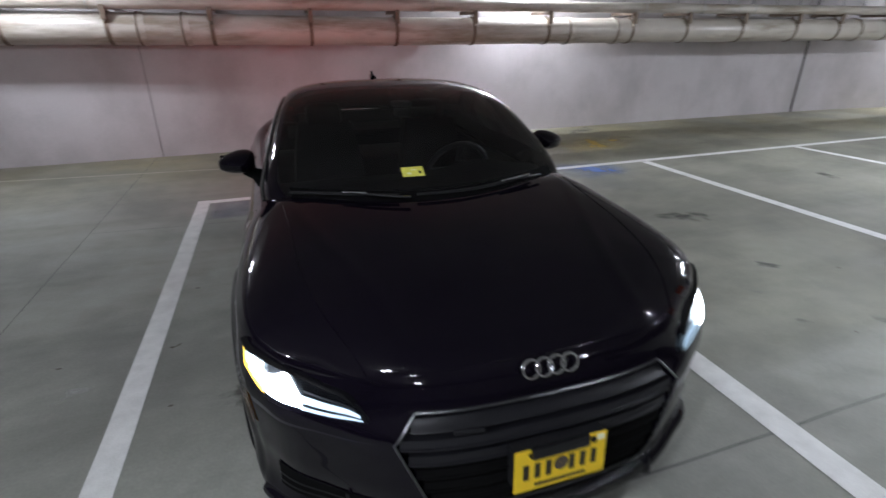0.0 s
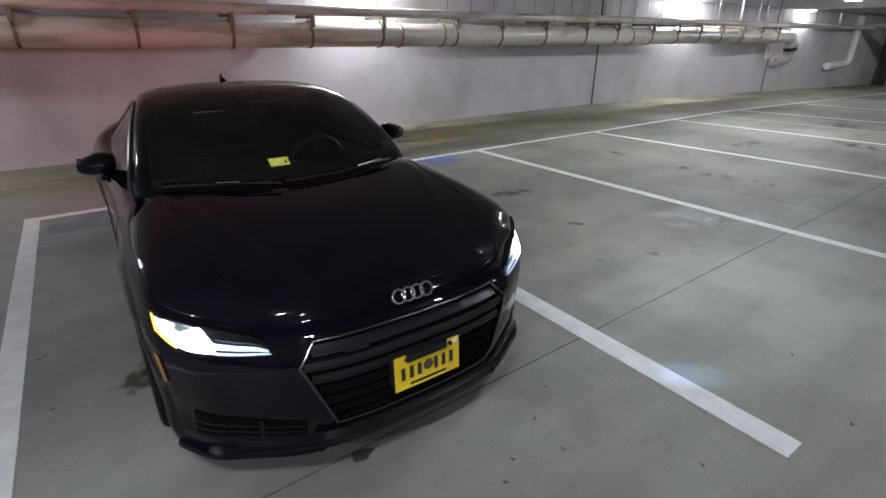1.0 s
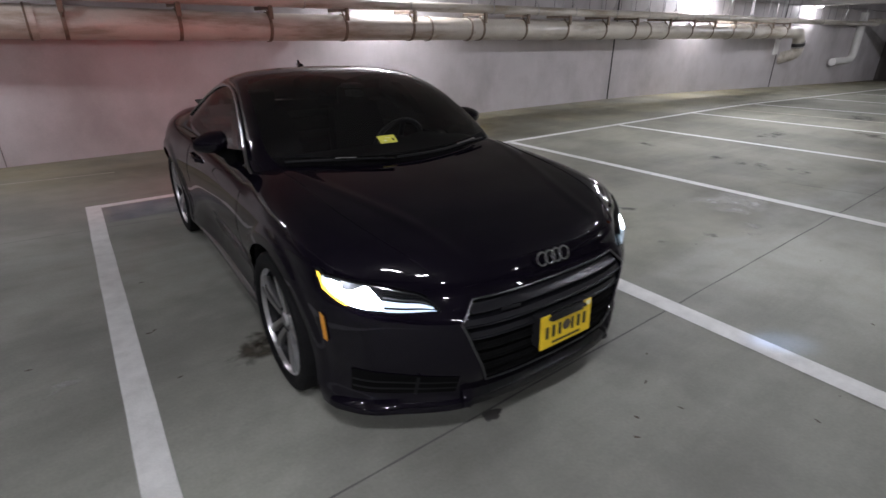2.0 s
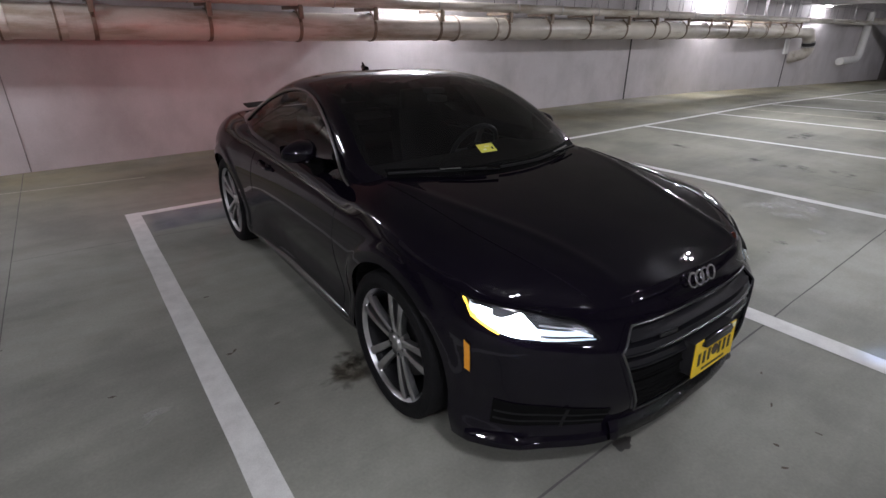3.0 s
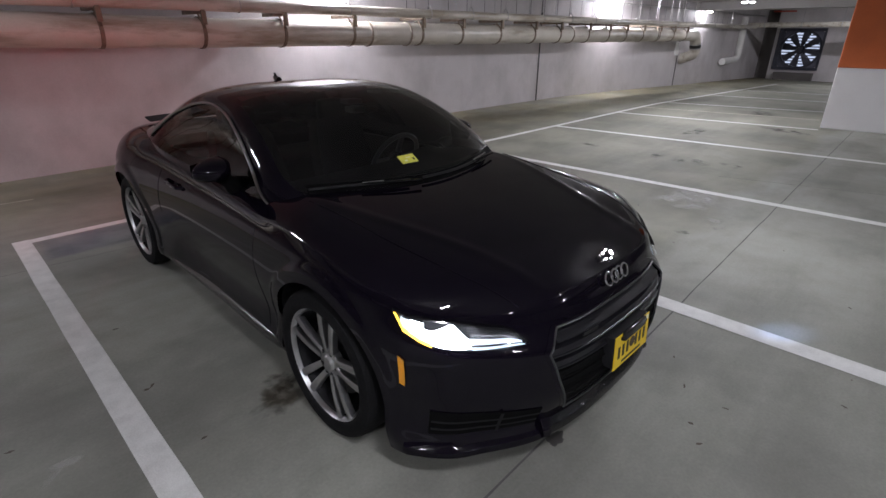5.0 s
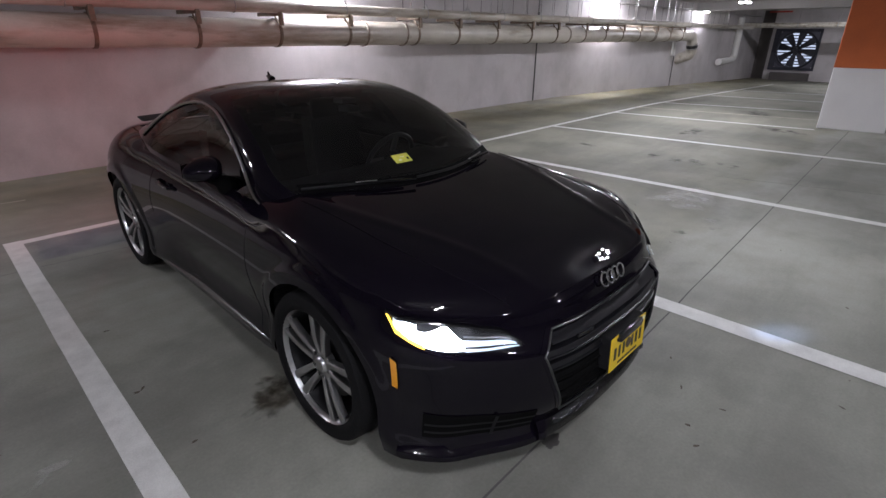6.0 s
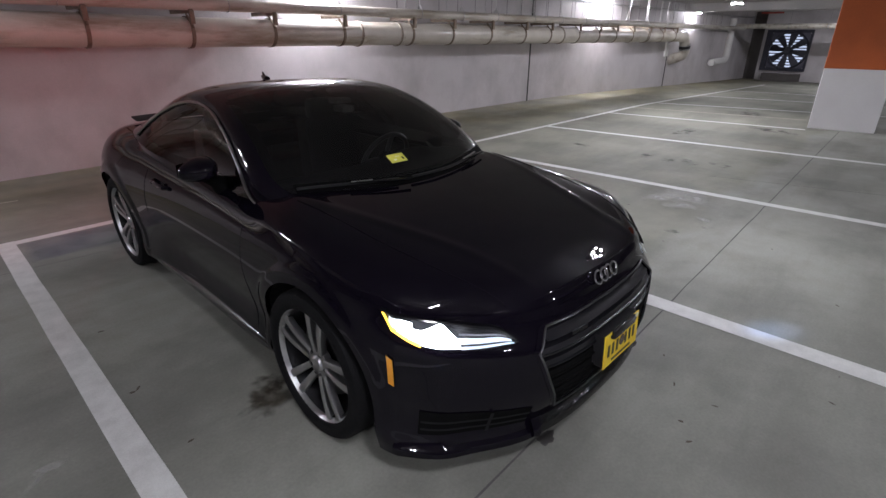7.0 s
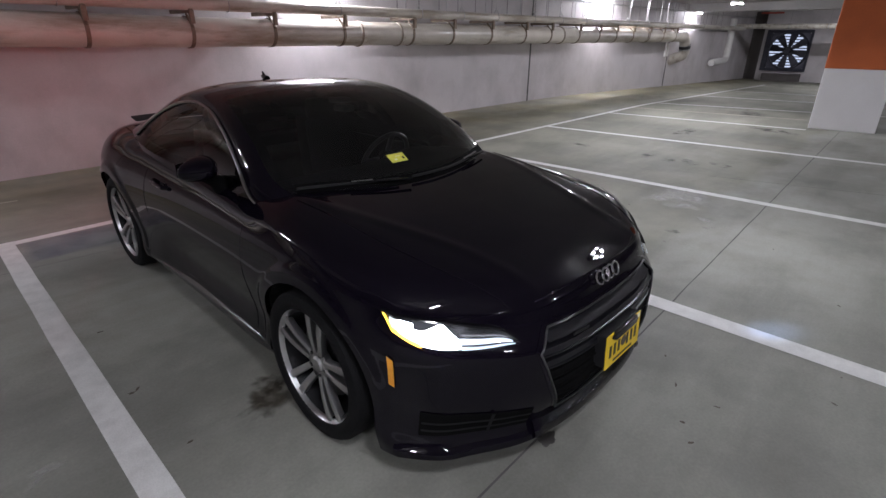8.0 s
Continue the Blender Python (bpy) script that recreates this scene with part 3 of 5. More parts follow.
pipe_run("conduit", [(-13.9, 4.72, 2.5), (10, 4.86, 2.5), (28, 4.6, 2.5)], 0.02, M_STEEL, "thin grey conduit under the ceiling", 8)

# rubber sleeve and short branch at the far elbow
part("rubber_sleeve", tube_bm([(19.0, MAIN_Y, 1.37), (19.045, MAIN_Y, 1.20)], MAIN_R + 0.015, 24), M_RUBBERBAND, main_pipe, "black rubber sleeve", smooth=30)
for z in (1.35, 1.22):
    bx = 19.0 + (1.37 - z) * 0.265
    part("coupling_band", tube_bm([(bx - 0.003, MAIN_Y, z + 0.012), (bx + 0.003, MAIN_Y, z - 0.012)], MAIN_R + 0.022, 24), M_STEEL, main_pipe, "steel clamp band", smooth=30)
tagged(part("wall_plate", box_bm(18.60, 18.86, wall_y(18.7) - 0.06, wall_y(18.7) + 0.05, 0.95, 1.42, 0.01), M_PIPEW), "white plate on the wall behind the pipe bend", "plate")
red_pipe = pipe_run("red_pipe", [(24.0, 2.6, 2.56), (24.0, 3.4, 2.56)], 0.03, M_REDPIPE, "short red sprinkler pipe under the ceiling", 12)
part("drop", tube_bm([(24.0, 3.0, 2.56), (24.0, 3.0, 2.8)], 0.02, 8), M_STEEL, red_pipe)

# board marks in the upper wall
for k in range(32):
    jx = 5.4 + 0.6 * k
    bm = box_bm(jx - 0.006, jx + 0.006, wall_y(jx) - 0.004, wall_y(jx) + 0.03, 1.95, 2.78)
    tagged(part("trim", bm, M_JOINT), "thin vertical seam in the upper wall", "trim", "wall seams", "structure")

# couplings on the big pipe
for cx in (-2.1, -1.6, 3.88, 4.75, 10.19, 15.2):
    bm = lathe_bm([(-0.05, MAIN_R), (-0.05, MAIN_R + 0.010), (-0.012, MAIN_R + 0.012), (0.012, MAIN_R + 0.012), (0.05, MAIN_R + 0.010), (0.05, MAIN_R)], "x", 28)
    part("coupling", bm, M_PIPE, main_pipe, "pipe sleeve", smooth=30).location = (cx, MAIN_Y, main_z(cx))
    bm = lathe_bm([(-0.011, MAIN_R + 0.011), (-0.011, MAIN_R + 0.018), (0.011, MAIN_R + 0.018), (0.011, MAIN_R + 0.011)], "x", 28)
    part("coupling_band", bm, M_CLAMP, main_pipe, "dark band", smooth=30).location = (cx - 0.03, MAIN_Y, main_z(cx))


def main_hanger(x):
    """A strap under the big pipe, with arm and rod."""
    z = main_z(x)
    h = tagged(new("pipe_hanger"), "rusty strap hanger holding the large pipe", "hanger", "pipe hangers")
    h.location = (x, MAIN_Y, z)
    bm = lathe_bm([(-0.022, MAIN_R + 0.002), (-0.022, MAIN_R + 0.012), (0.022, MAIN_R + 0.012), (0.022, MAIN_R + 0.002)], "x", 28, closed=True)
    part("strap", bm, M_CLAMP, h, smooth=30)
    bm = box_bm(-0.03, 0.03, -0.23, -0.185, 0.10, 0.26, 0.006)
    part("clip", bm, M_CLAMP, h)
    bm = box_bm(-0.025, 0.025, -0.215, 0.44, 0.225, 0.275, 0.004)
    part("arm", bm, M_CLAMP, h, "steel bracket arm to the wall")
    bm = tube_bm([(0, -0.2, 0.06), (0.0, 0.0, 0.26)], 0.014, 6)
    part("brace", bm, M_CLAMP, h)
    part("rod", tube_bm([(0, 0.02, 0.18), (0, 0.02, 2.8 - z)], 0.008, 6), M_STEEL, h)
    return h


for hx in (-8.3, -7.1, -5.9, -4.7, -3.53, -2.45, -1.29, -0.07, 1.10, 2.26, 3.48, 5.0, 6.07, 7.26, 8.5, 9.56, 10.9, 11.98, 13.0, 14.1, 15.3, 16.4, 17.5):
    main_hanger(hx)


def ring_hanger(x):
    h = tagged(new("ring_hanger"), "thin galvanised ring hanger on the slim pipe", "hanger", "ring hangers")
    h.location = (x, TOP_Y, 1.985)
    pts = [(0, -(TOP_R + 0.006), 0.0)] + [(0, (TOP_R + 0.006) * math.cos(t), -(TOP_R + 0.006) * math.sin(t)) for t in [math.pi - math.pi * k / 10 for k in range(11)]]
    pts += [(0, 0.065, 0.06), (0, 0.03, 0.13), (0, 0, 0.15), (0, -0.03, 0.13), (0, -0.065, 0.06)]
    part("ring", tube_bm(pts, 0.007, 6, closed=True), M_STEEL, h, smooth=True)
    part("rod", tube_bm([(0, 0, 0.145), (0, 0, 0.815)], 0.006, 6), M_STEEL, h)
    return h


for hx in (-7.2, -4.9, -2.6, -0.3, 1.6, 3.4, 5.17, 6.31, 7.4, 8.75, 9.95, 11.1, 12.3, 13.6, 15.0, 16.5, 18.0, 20, 22, 24):
    ring_hanger(hx)
for hy in (4.0, 2.6, 1.2, -0.2, -1.6):
    h = tagged(new("ring_hanger"), "thin galvanised ring hanger on the crossing pipe", "hanger", "ring hangers")
    h.location = (25.5, hy, 2.08)
    part("ring", lathe_bm([(-0.02, 0.101), (-0.02, 0.112), (0.02, 0.112), (0.02, 0.101)], "y", 16, closed=True), M_STEEL, h)
    part("rod", tube_bm([(0, 0, 0.1), (0, 0, 0.72)], 0.01, 6), M_STEEL, h)


# ---- ceiling lamps ----
def ceiling_lamp(x, y, z=2.66, along=0.0, glow=None):
    lamp = tagged(new("ceiling_lamp"), "twin-head garage ceiling lamp, switched on; some are added fill lights", "lamp", "ceiling lamps")
    lamp.matrix_basis = pose(x, y, z, 0, 0, along)
    part("housing", box_bm(-0.18, 0.18, -0.06, 0.06, 0.035, 0.09, 0.015), M_LAMPBODY, lamp)
    for s in (-1, 1):
        head = part("lamp_head", box_bm(-0.07, 0.07, -0.07, 0.07, 0.0, 0.035, 0.01), M_LAMPBODY, lamp, "pale square lamp head", at=pose(s * 0.10, 0, 0))
        part("diffuser", box_bm(-0.055, 0.055, -0.055, 0.055, -0.022, 0.0, 0.008), glow, head, "glowing white cover", smooth=40)
    part("stem", tube_bm([(0, 0, 0.09), (0, 0, 2.8 - z)], 0.012, 6), M_STEEL, lamp)
    return lamp


# Lamps at (6.5, 0.7) and (-4.9, -3.2) are unseen, added to fill the floor.
for lx, ly, lz, la, share in (
    (3.4, 4.74, 2.62, 0, 1.0), (13.6, 5.0, 2.68, 0, 1.3), (20.6, 4.75, 2.5, 0, 0.35), (-3.3, 3.4, 2.66, 60, 0.45), (10.2, 1.0, 2.66, 90, 1.0), (6.5, 0.7, 2.66, 90, 0.6), (17.0, 2.45, 2.60, 90, 0.6),
    (23.8, -0.5, 2.66, 90, 1.3), (-1.7, -6.9, 2.66, 0, 0.6), (-4.9, -3.2, 2.66, 0, 1.0), (-1.5, -3.3, 2.66, 0, 0.45), (4.0, -8.0, 2.66, 90, 0.6), (10.0, -5.6, 2.66, 90, 0.6)):
    ceiling_lamp(lx, ly, lz, la, LAMPGLOWS[share])


# a smaller lamp with four round covers
lamp = tagged(new("ceiling_lamp"), "compact ceiling lamp with four round covers, switched on", "lamp", "ceiling lamps")
lamp.matrix_basis = pose(2.95, -1.95, 2.66, 0, 0, 30)
part("housing", box_bm(-0.083, 0.083, -0.083, 0.083, 0.0, 0.05, 0.02), M_LAMPBODY, lamp)
for sx in (-1, 1):
    for sy in (-1, 1):
        spot_at = pose(sx * 0.053, sy * 0.053, 0)
        cover = part("diffuser", lathe_bm([(0.0, 0.022), (-0.012, 0.021), (-0.016, 0.016), (-0.018, 0.001)], "z", 20), LAMPGLOWS[2.3], lamp, "glowing white cover", smooth=40, at=spot_at)
        part("collar", lathe_bm([(0.0, 0.0235), (-0.026, 0.0235), (-0.026, 0.0275), (0.0, 0.0285)], "z", 20, closed=True), M_LAMPBODY, cover, "short round collar")
part("stem", tube_bm([(0, 0, 0.05), (0, 0, 0.14)], 0.012, 6), M_STEEL, lamp)


# ---- exhaust fan in the end wall ----
fan = tagged(new("exhaust_fan"), "large dark wall fan with daylight behind its louvres", "fan")
fan.matrix_basis = pose(28.38, 2.98, 1.05)
R = 0.77
bm = bmesh.new()
for a, b, c, d in ((-0.88, 1.02, R + 0.02, 0.92), (-0.88, 1.02, -0.92, -R - 0.02), (-0.88, -R - 0.02, -R - 0.02, R + 0.02), (R + 0.02, 1.02, -R - 0.02, R + 0.02)):
    box_bm(-0.10, 0.0, a, b, c, d, 0.01, bm)
part("frame", bm, M_FANFRAME, fan, "dark square steel frame")
bm = bmesh.new()
edge = []
for k in range(64):
    t = 2 * math.pi * (k + 0.5) / 64
    q = 0.80 / max(abs(math.cos(t)), abs(math.sin(t)))
    edge.append([bm.verts.new((x, rr * math.cos(t), rr * math.sin(t))) for x, rr in ((-0.03, R + 0.01), (-0.03, max(q, R + 0.02)), (0.0, max(q, R + 0.02)), (0.0, R + 0.01))])
for k in range(64):
    a, b = edge[k], edge[(k + 1) % 64]
    for j in range(4):
        bm.faces.new((a[j], a[(j + 1) % 4], b[(j + 1) % 4], b[j]))
bmesh.ops.recalc_face_normals(bm, faces=bm.faces)
part("fan_panel", bm, M_FANPANEL, fan, "dull blue-grey sheet round the fan opening")
part("rim", lathe_bm([(-0.16, R), (-0.16, R + 0.05), (0.0, R + 0.10), (0.0, R)], "x", 48, closed=True), M_FANFRAME, fan, smooth=30)
for k in range(12):
    z = -R + 0.07 + 0.127 * k
    w = math.sqrt(max(0.01, R * R - z * z))
    part("louvre", box_bm(-0.012, 0.0, -w, w, z - 0.045, z + 0.030), M_FANSLAT, fan, "pale slat lit by daylight")
part("back_plate", lathe_bm([(0.004, 0.001), (0.004, R + 0.01)], "x", 32), M_FANFRAME, fan)
for k in range(8):
    bm = grid_bm([[(-0.09, -0.06 - 0.105 * t, r), (-0.05, 0.06 + 0.105 * t, r)] for t, r in ((0, 0.10), (0.4, 0.33), (0.8, 0.58), (1, 0.76))])
    part("blade", bm, M_FANFRAME, fan, at=pose(0, 0, 0, 45 * k + 10))
part("hub", lathe_bm([(-0.15, 0.001), (-0.15, 0.13), (-0.04, 0.17)], "x", 24), M_FANFRAME, fan, smooth=30)
# plinth whose dark colour paints the shadow under the fan
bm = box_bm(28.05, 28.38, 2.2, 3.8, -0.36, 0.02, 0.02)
tagged(part("fan_plinth", bm, M_SHADEWALL), "concrete plinth under the fan, coloured dark for the shadow there", "plinth")

# ---- the car ----
from mathutils.bvhtree import BVHTree

car = tagged(new("sports_car"), "glossy black two-door sports coupe with lit headlamps, parked in a bay", "car")
car.location = (0.026, 0, 0)

AXF, AXR, TYRE_R, ARCH_R = -1.2525, 1.275, 0.341, 0.402
NOSE_W = 0.85     # half width where the nose turns into the flank

# plan outline: half width against length for the sides, and length against half width for the nose and tail
NOSE = curve((0, -2.15), (0.25, -2.14), (0.40, -2.115), (0.53, -2.065), (0.66, -1.965), (0.77, -1.865), (0.85, -1.745))
SIDE = curve((-1.745, 0.85), (-1.6, 0.893), (-1.42, 0.914), (-1.2, 0.920), (-0.85, 0.910), (-0.4, 0.897), (0.3, 0.892), (0.8, 0.902), (1.15, 0.918), (1.4, 0.913), (1.62, 0.870), (1.80, 0.785))
TAILC = curve((0, 2.057), (0.35, 2.045), (0.58, 1.985), (0.71, 1.90), (0.785, 1.80))

# inward lean of the skin against height: flanks, nose and tail
FLANK = curve((0.15, 0.075), (0.19, 0.045), (0.24, 0.03), (0.30, 0.042), (0.38, 0.046), (0.48, 0.026), (0.58, 0.006), (0.66, 0.0), (0.74, 0.008), (0.80, 0.022), (0.84, 0.04), (0.92, 0.085))
FRONT = curve((0.12, 0.07), (0.15, 0.062), (0.19, 0.055), (0.23, 0.050), (0.27, 0.042), (0.31, 0.026), (0.36, 0.008), (0.42, 0.0), (0.46, 0.0), (0.56, 0.0), (0.61, 0.008), (0.667, 0.05), (0.70, 0.068), (0.75, 0.088), (0.78, 0.11))
BACK = curve((0.2, 0.10), (0.3, 0.03), (0.5, 0.0), (0.65, 0.03), (0.8, 0.10), (0.92, 0.13))
HOLLOW = curve((0.15, 0.0), (0.21, 0.0), (0.27, 0.014), (0.34, 0.018), (0.44, 0.010), (0.58, 0.0))     # beside the grille
SHOULDER = curve((-2.15, 0.775), (-2.10, 0.76), (-2.03, 0.745), (-1.94, 0.742), (-1.8, 0.757), (-1.67, 0.785), (-1.45, 0.812), (-1.2, 0.824), (-0.9, 0.835), (-0.5, 0.853), (0.3, 0.868), (0.9, 0.890), (1.3, 0.898), (1.7, 0.872), (1.95, 0.845), (2.06, 0.835))
CENTRE = curve((-2.15, 0.775), (-2.045, 0.778), (-1.95, 0.812), (-1.75, 0.862), (-1.45, 0.912), (-1.1, 0.957), (-0.95, 0.973), (-0.5, 0.98), (0.9, 0.98), (1.45, 0.99), (1.72, 0.985), (1.80, 0.975), (1.92, 0.93), (2.06, 0.85))
BOTTOM = curve((-2.15, 0.190), (-2.06, 0.185), (-1.98, 0.168), (-1.7, 0.152), (-1.5, 0.155), (-0.90, 0.195), (-0.8, 0.205), (0.8, 0.205), (0.9, 0.20), (1.5, 0.18), (1.8, 0.24), (2.06, 0.25))


def arch_z(y):
    for c in (AXF, AXR):
        if abs(y - c) < ARCH_R:
            return 0.325 + math.sqrt(max(0.0, ARCH_R ** 2 - (y - c) ** 2))
    return 0.0


def outline():
    """Stations round half the car, from the middle of the nose to the middle of the tail: (x, y, share of nose, share of tail)."""
    out = []
    for k in range(57):
        x = NOSE_W * k / 56
        out.append((x, NOSE(x)))
    ys = [-1.745 + 0.0145 * k for k in range(1, int((1.80 + 1.745) / 0.0145))]
    for c in (AXF, AXR):
        ys = [y for y in ys if abs(abs(y - c) - ARCH_R) > 0.006]
        ys += [c - ARCH_R - 0.001, c - ARCH_R + 0.0005, c + ARCH_R - 0.0005, c + ARCH_R + 0.001]
        ys += [c + s * ARCH_R * math.cos(t) for s in (-1, 1) for t in (0.05, 0.1, 0.16, 0.22, 0.3)]
    out += [(SIDE(y), y) for y in sorted(ys)]
    for k in range(25):
        x = 0.785 * (1 - k / 24)
        out.append((x, TAILC(x)))
    return out


OUT = outline()


def smoothstep(a, b, v):
    t = min(1.0, max(0.0, (v - a) / (b - a)))
    return t * t * (3 - 2 * t)


def skin(x, y, z):
    """The point of the skin at height z on the station x, y."""
    f = 1 - smoothstep(-2.0, -1.62, y)
    r = smoothstep(1.7, 2.0, y)
    flank = FLANK(z) * (1 - 0.55 * smoothstep(0.0, 0.7, y) * (1 - smoothstep(0.5, 0.64, z)))
    low = (1 - smoothstep(0.40, 0.74, z)) * (1 - smoothstep(-1.75, -1.1, y))
    corner = smoothstep(0.50, 0.80, x) * (1 - smoothstep(-1.72, -1.50, y)) * (1 - smoothstep(0.62, 0.78, z))     # square lower corners
    hollow = HOLLOW(z) * smoothstep(0.40, 0.54, x) * (1 - smoothstep(-1.74, -1.60, y))
    nx = x - hollow * 0.6 * smoothstep(0.55, 0.80, x) - flank * (x / 0.9) * (1 - 0.55 * f) * (1 - 0.8 * low) + 0.022 * corner
    ny = y + FRONT(z) * f * (1 - 0.55 * corner) + hollow - BACK(z) * r
    return nx, ny, z


def nose_point(x, z, out=0.0):
    """A point on the nose skin above half width x (signed) at height z, moved out by a bit."""
    a = abs(x)
    px, py = (a, NOSE(a)) if a <= NOSE_W else (SIDE(-1.745 + a - NOSE_W), -1.745 + a - NOSE_W)
    p = Vector(skin(px, py, z))
    b = a + 0.01
    qx, qy = (b, NOSE(b)) if b <= NOSE_W else (SIDE(-1.745 + b - NOSE_W), -1.745 + b - NOSE_W)
    q = Vector(skin(qx, qy, z))
    t = (q - p).normalized()
    n = Vector((t.y, -t.x, 0)).normalized()
    p += n * out
    return Vector((math.copysign(p.x, x) if x else 0.0, p.y, p.z))


def grille_half(z):
    """Half width of the six-sided grille opening at height z, or -1."""
    if z < 0.308 or z > 0.674:
        return -1.0
    return 0.362 + (0.478 - 0.362) * (z - 0.308) / (0.600 - 0.308) if z < 0.600 else 0.478 - (0.478 - 0.408) * (z - 0.600) / (0.674 - 0.600)


LEVELS = 40


def INTAKE_LOW(a):
    return 0.262 + 0.03 * max(0, a - 0.5)


def INTAKE_HIGH(a):
    return 0.352 + 0.10 * max(0, a - 0.5)



def round_of(y):
    """Radius of the rounded shoulder: none at the nose, fuller along the flanks."""
    return 0.002 + 0.017 * smoothstep(-2.0, -1.5, y) * (1 - smoothstep(1.75, 2.0, y))


def side_rows(sign):
    rows = []
    for x, y in OUT:
        zb, zs = BOTTOM(y), SHOULDER(y) - round_of(y)
        col = []
        for k in range(LEVELS + 1):
            t = k / LEVELS
            z = max(zb + (zs - zb) * t, arch_z(y))
            p = list(skin(x, y, z))
            if y < -1.9 and x < grille_half(z) - 0.004:
                p[1] += 0.05
            for c in (AXF, AXR):
                d = math.hypot(y - c, z - 0.325) - ARCH_R
                p[0] += 0.013 * (1 - smoothstep(0.040, 0.085, d)) * smoothstep(0.16, 0.30, z)
            col.append((sign * p[0], p[1], p[2]))
        rows.append(col)
    return rows


def top_z(x, y, xe, zs):
    """Height of hood and deck at half width x, for the skin's edge xe, zs."""
    zc = CENTRE(y)
    q = min(1.0, abs(x) / max(xe, 1e-4))
    lift = 0.022 * smoothstep(-2.02, -1.62, y) * (1 - smoothstep(-1.0, -0.7, y))     # full fender tops
    z = zs + lift + (zc - zs - lift) * (1 - q ** 9)
    if y < -0.7:
        # two creases that run from the pillars to the grille
        xr = 0.40 + 0.27 * smoothstep(-2.0, -0.8, y)
        d = abs(x) - xr
        z += 0.0038 * math.exp(-(d / 0.030) ** 2) * smoothstep(-2.08, -1.9, y)
    return z


CAB_R = 1.66     # rear end of the cabin opening


def top_rows(sign):
    rows = []
    for x, y in OUT:
        zs = SHOULDER(y)
        ex, ey, _ = skin(x, y, zs)
        r = round_of(y)
        lx, ly, lz = skin(x, y, zs - r)
        inset = min(1.0, 1.3 * r / max(ex, 0.01))
        tx, tz = ex * (1 - inset), top_z(ex * (1 - inset), ey, ex, zs)
        row = []
        for k in range(7):
            t = k / 6
            row.append((sign * ((1 - t) ** 2 * lx + 2 * t * (1 - t) * ex + t * t * tx), (1 - t) ** 2 * ly + 2 * t * (1 - t) * ey + t * t * ey, (1 - t) ** 2 * lz + 2 * t * (1 - t) * zs + t * t * tz))
        for k in range(1, 49):
            q = (1 - inset) * (1 - k / 48)
            row.append((sign * ex * q, ey, top_z(ex * q, ey, ex, zs)))
        rows.append(row)
    return rows


CABIN_W = curve((-1.0, 0.70), (-0.8, 0.78), (-0.4, 0.775), (0.3, 0.765), (0.9, 0.75), (1.3, 0.68), (1.66, 0.56))
bm = bmesh.new()
for sign in (-1, 1):
    side = side_rows(sign)

    def wheel_gap(i, j):
        a, b = arch_z(OUT[i][1]), arch_z(OUT[i + 1][1])
        return side[i][j + 1][2] <= a + 1e-4 and side[i + 1][j + 1][2] <= b + 1e-4 or (a == 0) != (b == 0) and side[i][j][2] < 0.36

    bm = grid_bm(side, bm, skip=wheel_gap, flip=sign < 0)
    top = top_rows(sign)

    def inside(i, j):
        x, y, z = top[i][j]
        return -0.93 + 0.15 * (x / 0.69) ** 2 < y < CAB_R - 0.12 and abs(x) < CABIN_W(y) - 0.05

    bm = grid_bm(top, bm, skip=inside, flip=sign < 0)
bmesh.ops.remove_doubles(bm, verts=bm.verts, dist=0.0006)
body = part("body", bm, M_PAINT, car, smooth=50)

# hood shut lines
skin_tree = BVHTree.FromPolygons([v.co[:] for v in body.data.vertices], [tuple(p.vertices) for p in body.data.polygons])
SEAM_X = curve((-1.97, 0.525), (-1.76, 0.61), (-1.51, 0.66), (-1.17, 0.68), (-0.90, 0.70))
for s in (-1, 1):
    pts = []
    for k in range(40):
        y = -1.97 + 1.05 * k / 39
        hit = skin_tree.ray_cast(Vector((s * SEAM_X(y), y, 2.0)), Vector((0, 0, -1)))[0]
        if hit:
            pts.append(hit + Vector((0, 0, 0.0005)))
    part("hood_seam", tube_bm(pts, 0.0024, 6), M_PAINT, car, "hood shut line", smooth=True)



def split_skin(ob, kind):
    """Cuts the skin into panels by kind(centre of a face), which keep the shading of the whole."""
    me = ob.data
    turned = np.empty(len(me.loops) * 3, np.float32)
    me.corner_normals.foreach_get("vector", turned)
    turned = turned.reshape(-1, 3)
    groups = {}
    for p in me.polygons:
        groups.setdefault(kind(p.center), []).append(p)
    made = {}
    for name, polys in groups.items():
        index, verts, faces, normals = {}, [], [], []
        for p in polys:
            face = []
            for k in p.loop_indices:
                v = me.loops[k].vertex_index
                if v not in index:
                    index[v] = len(verts)
                    verts.append(me.vertices[v].co[:])
                face.append(index[v])
                normals.append(tuple(turned[k]))
            faces.append(face)
        panel = bpy.data.meshes.new(name.split("/")[0])
        panel.from_pydata(verts, [], faces)
        panel.materials.append(me.materials[0])
        panel.shade_smooth()
        panel.normals_split_custom_set(normals)
        made[name] = new(name.split("/")[0], panel)
        made[name].parent = ob.parent
    bpy.data.objects.remove(ob)
    return made


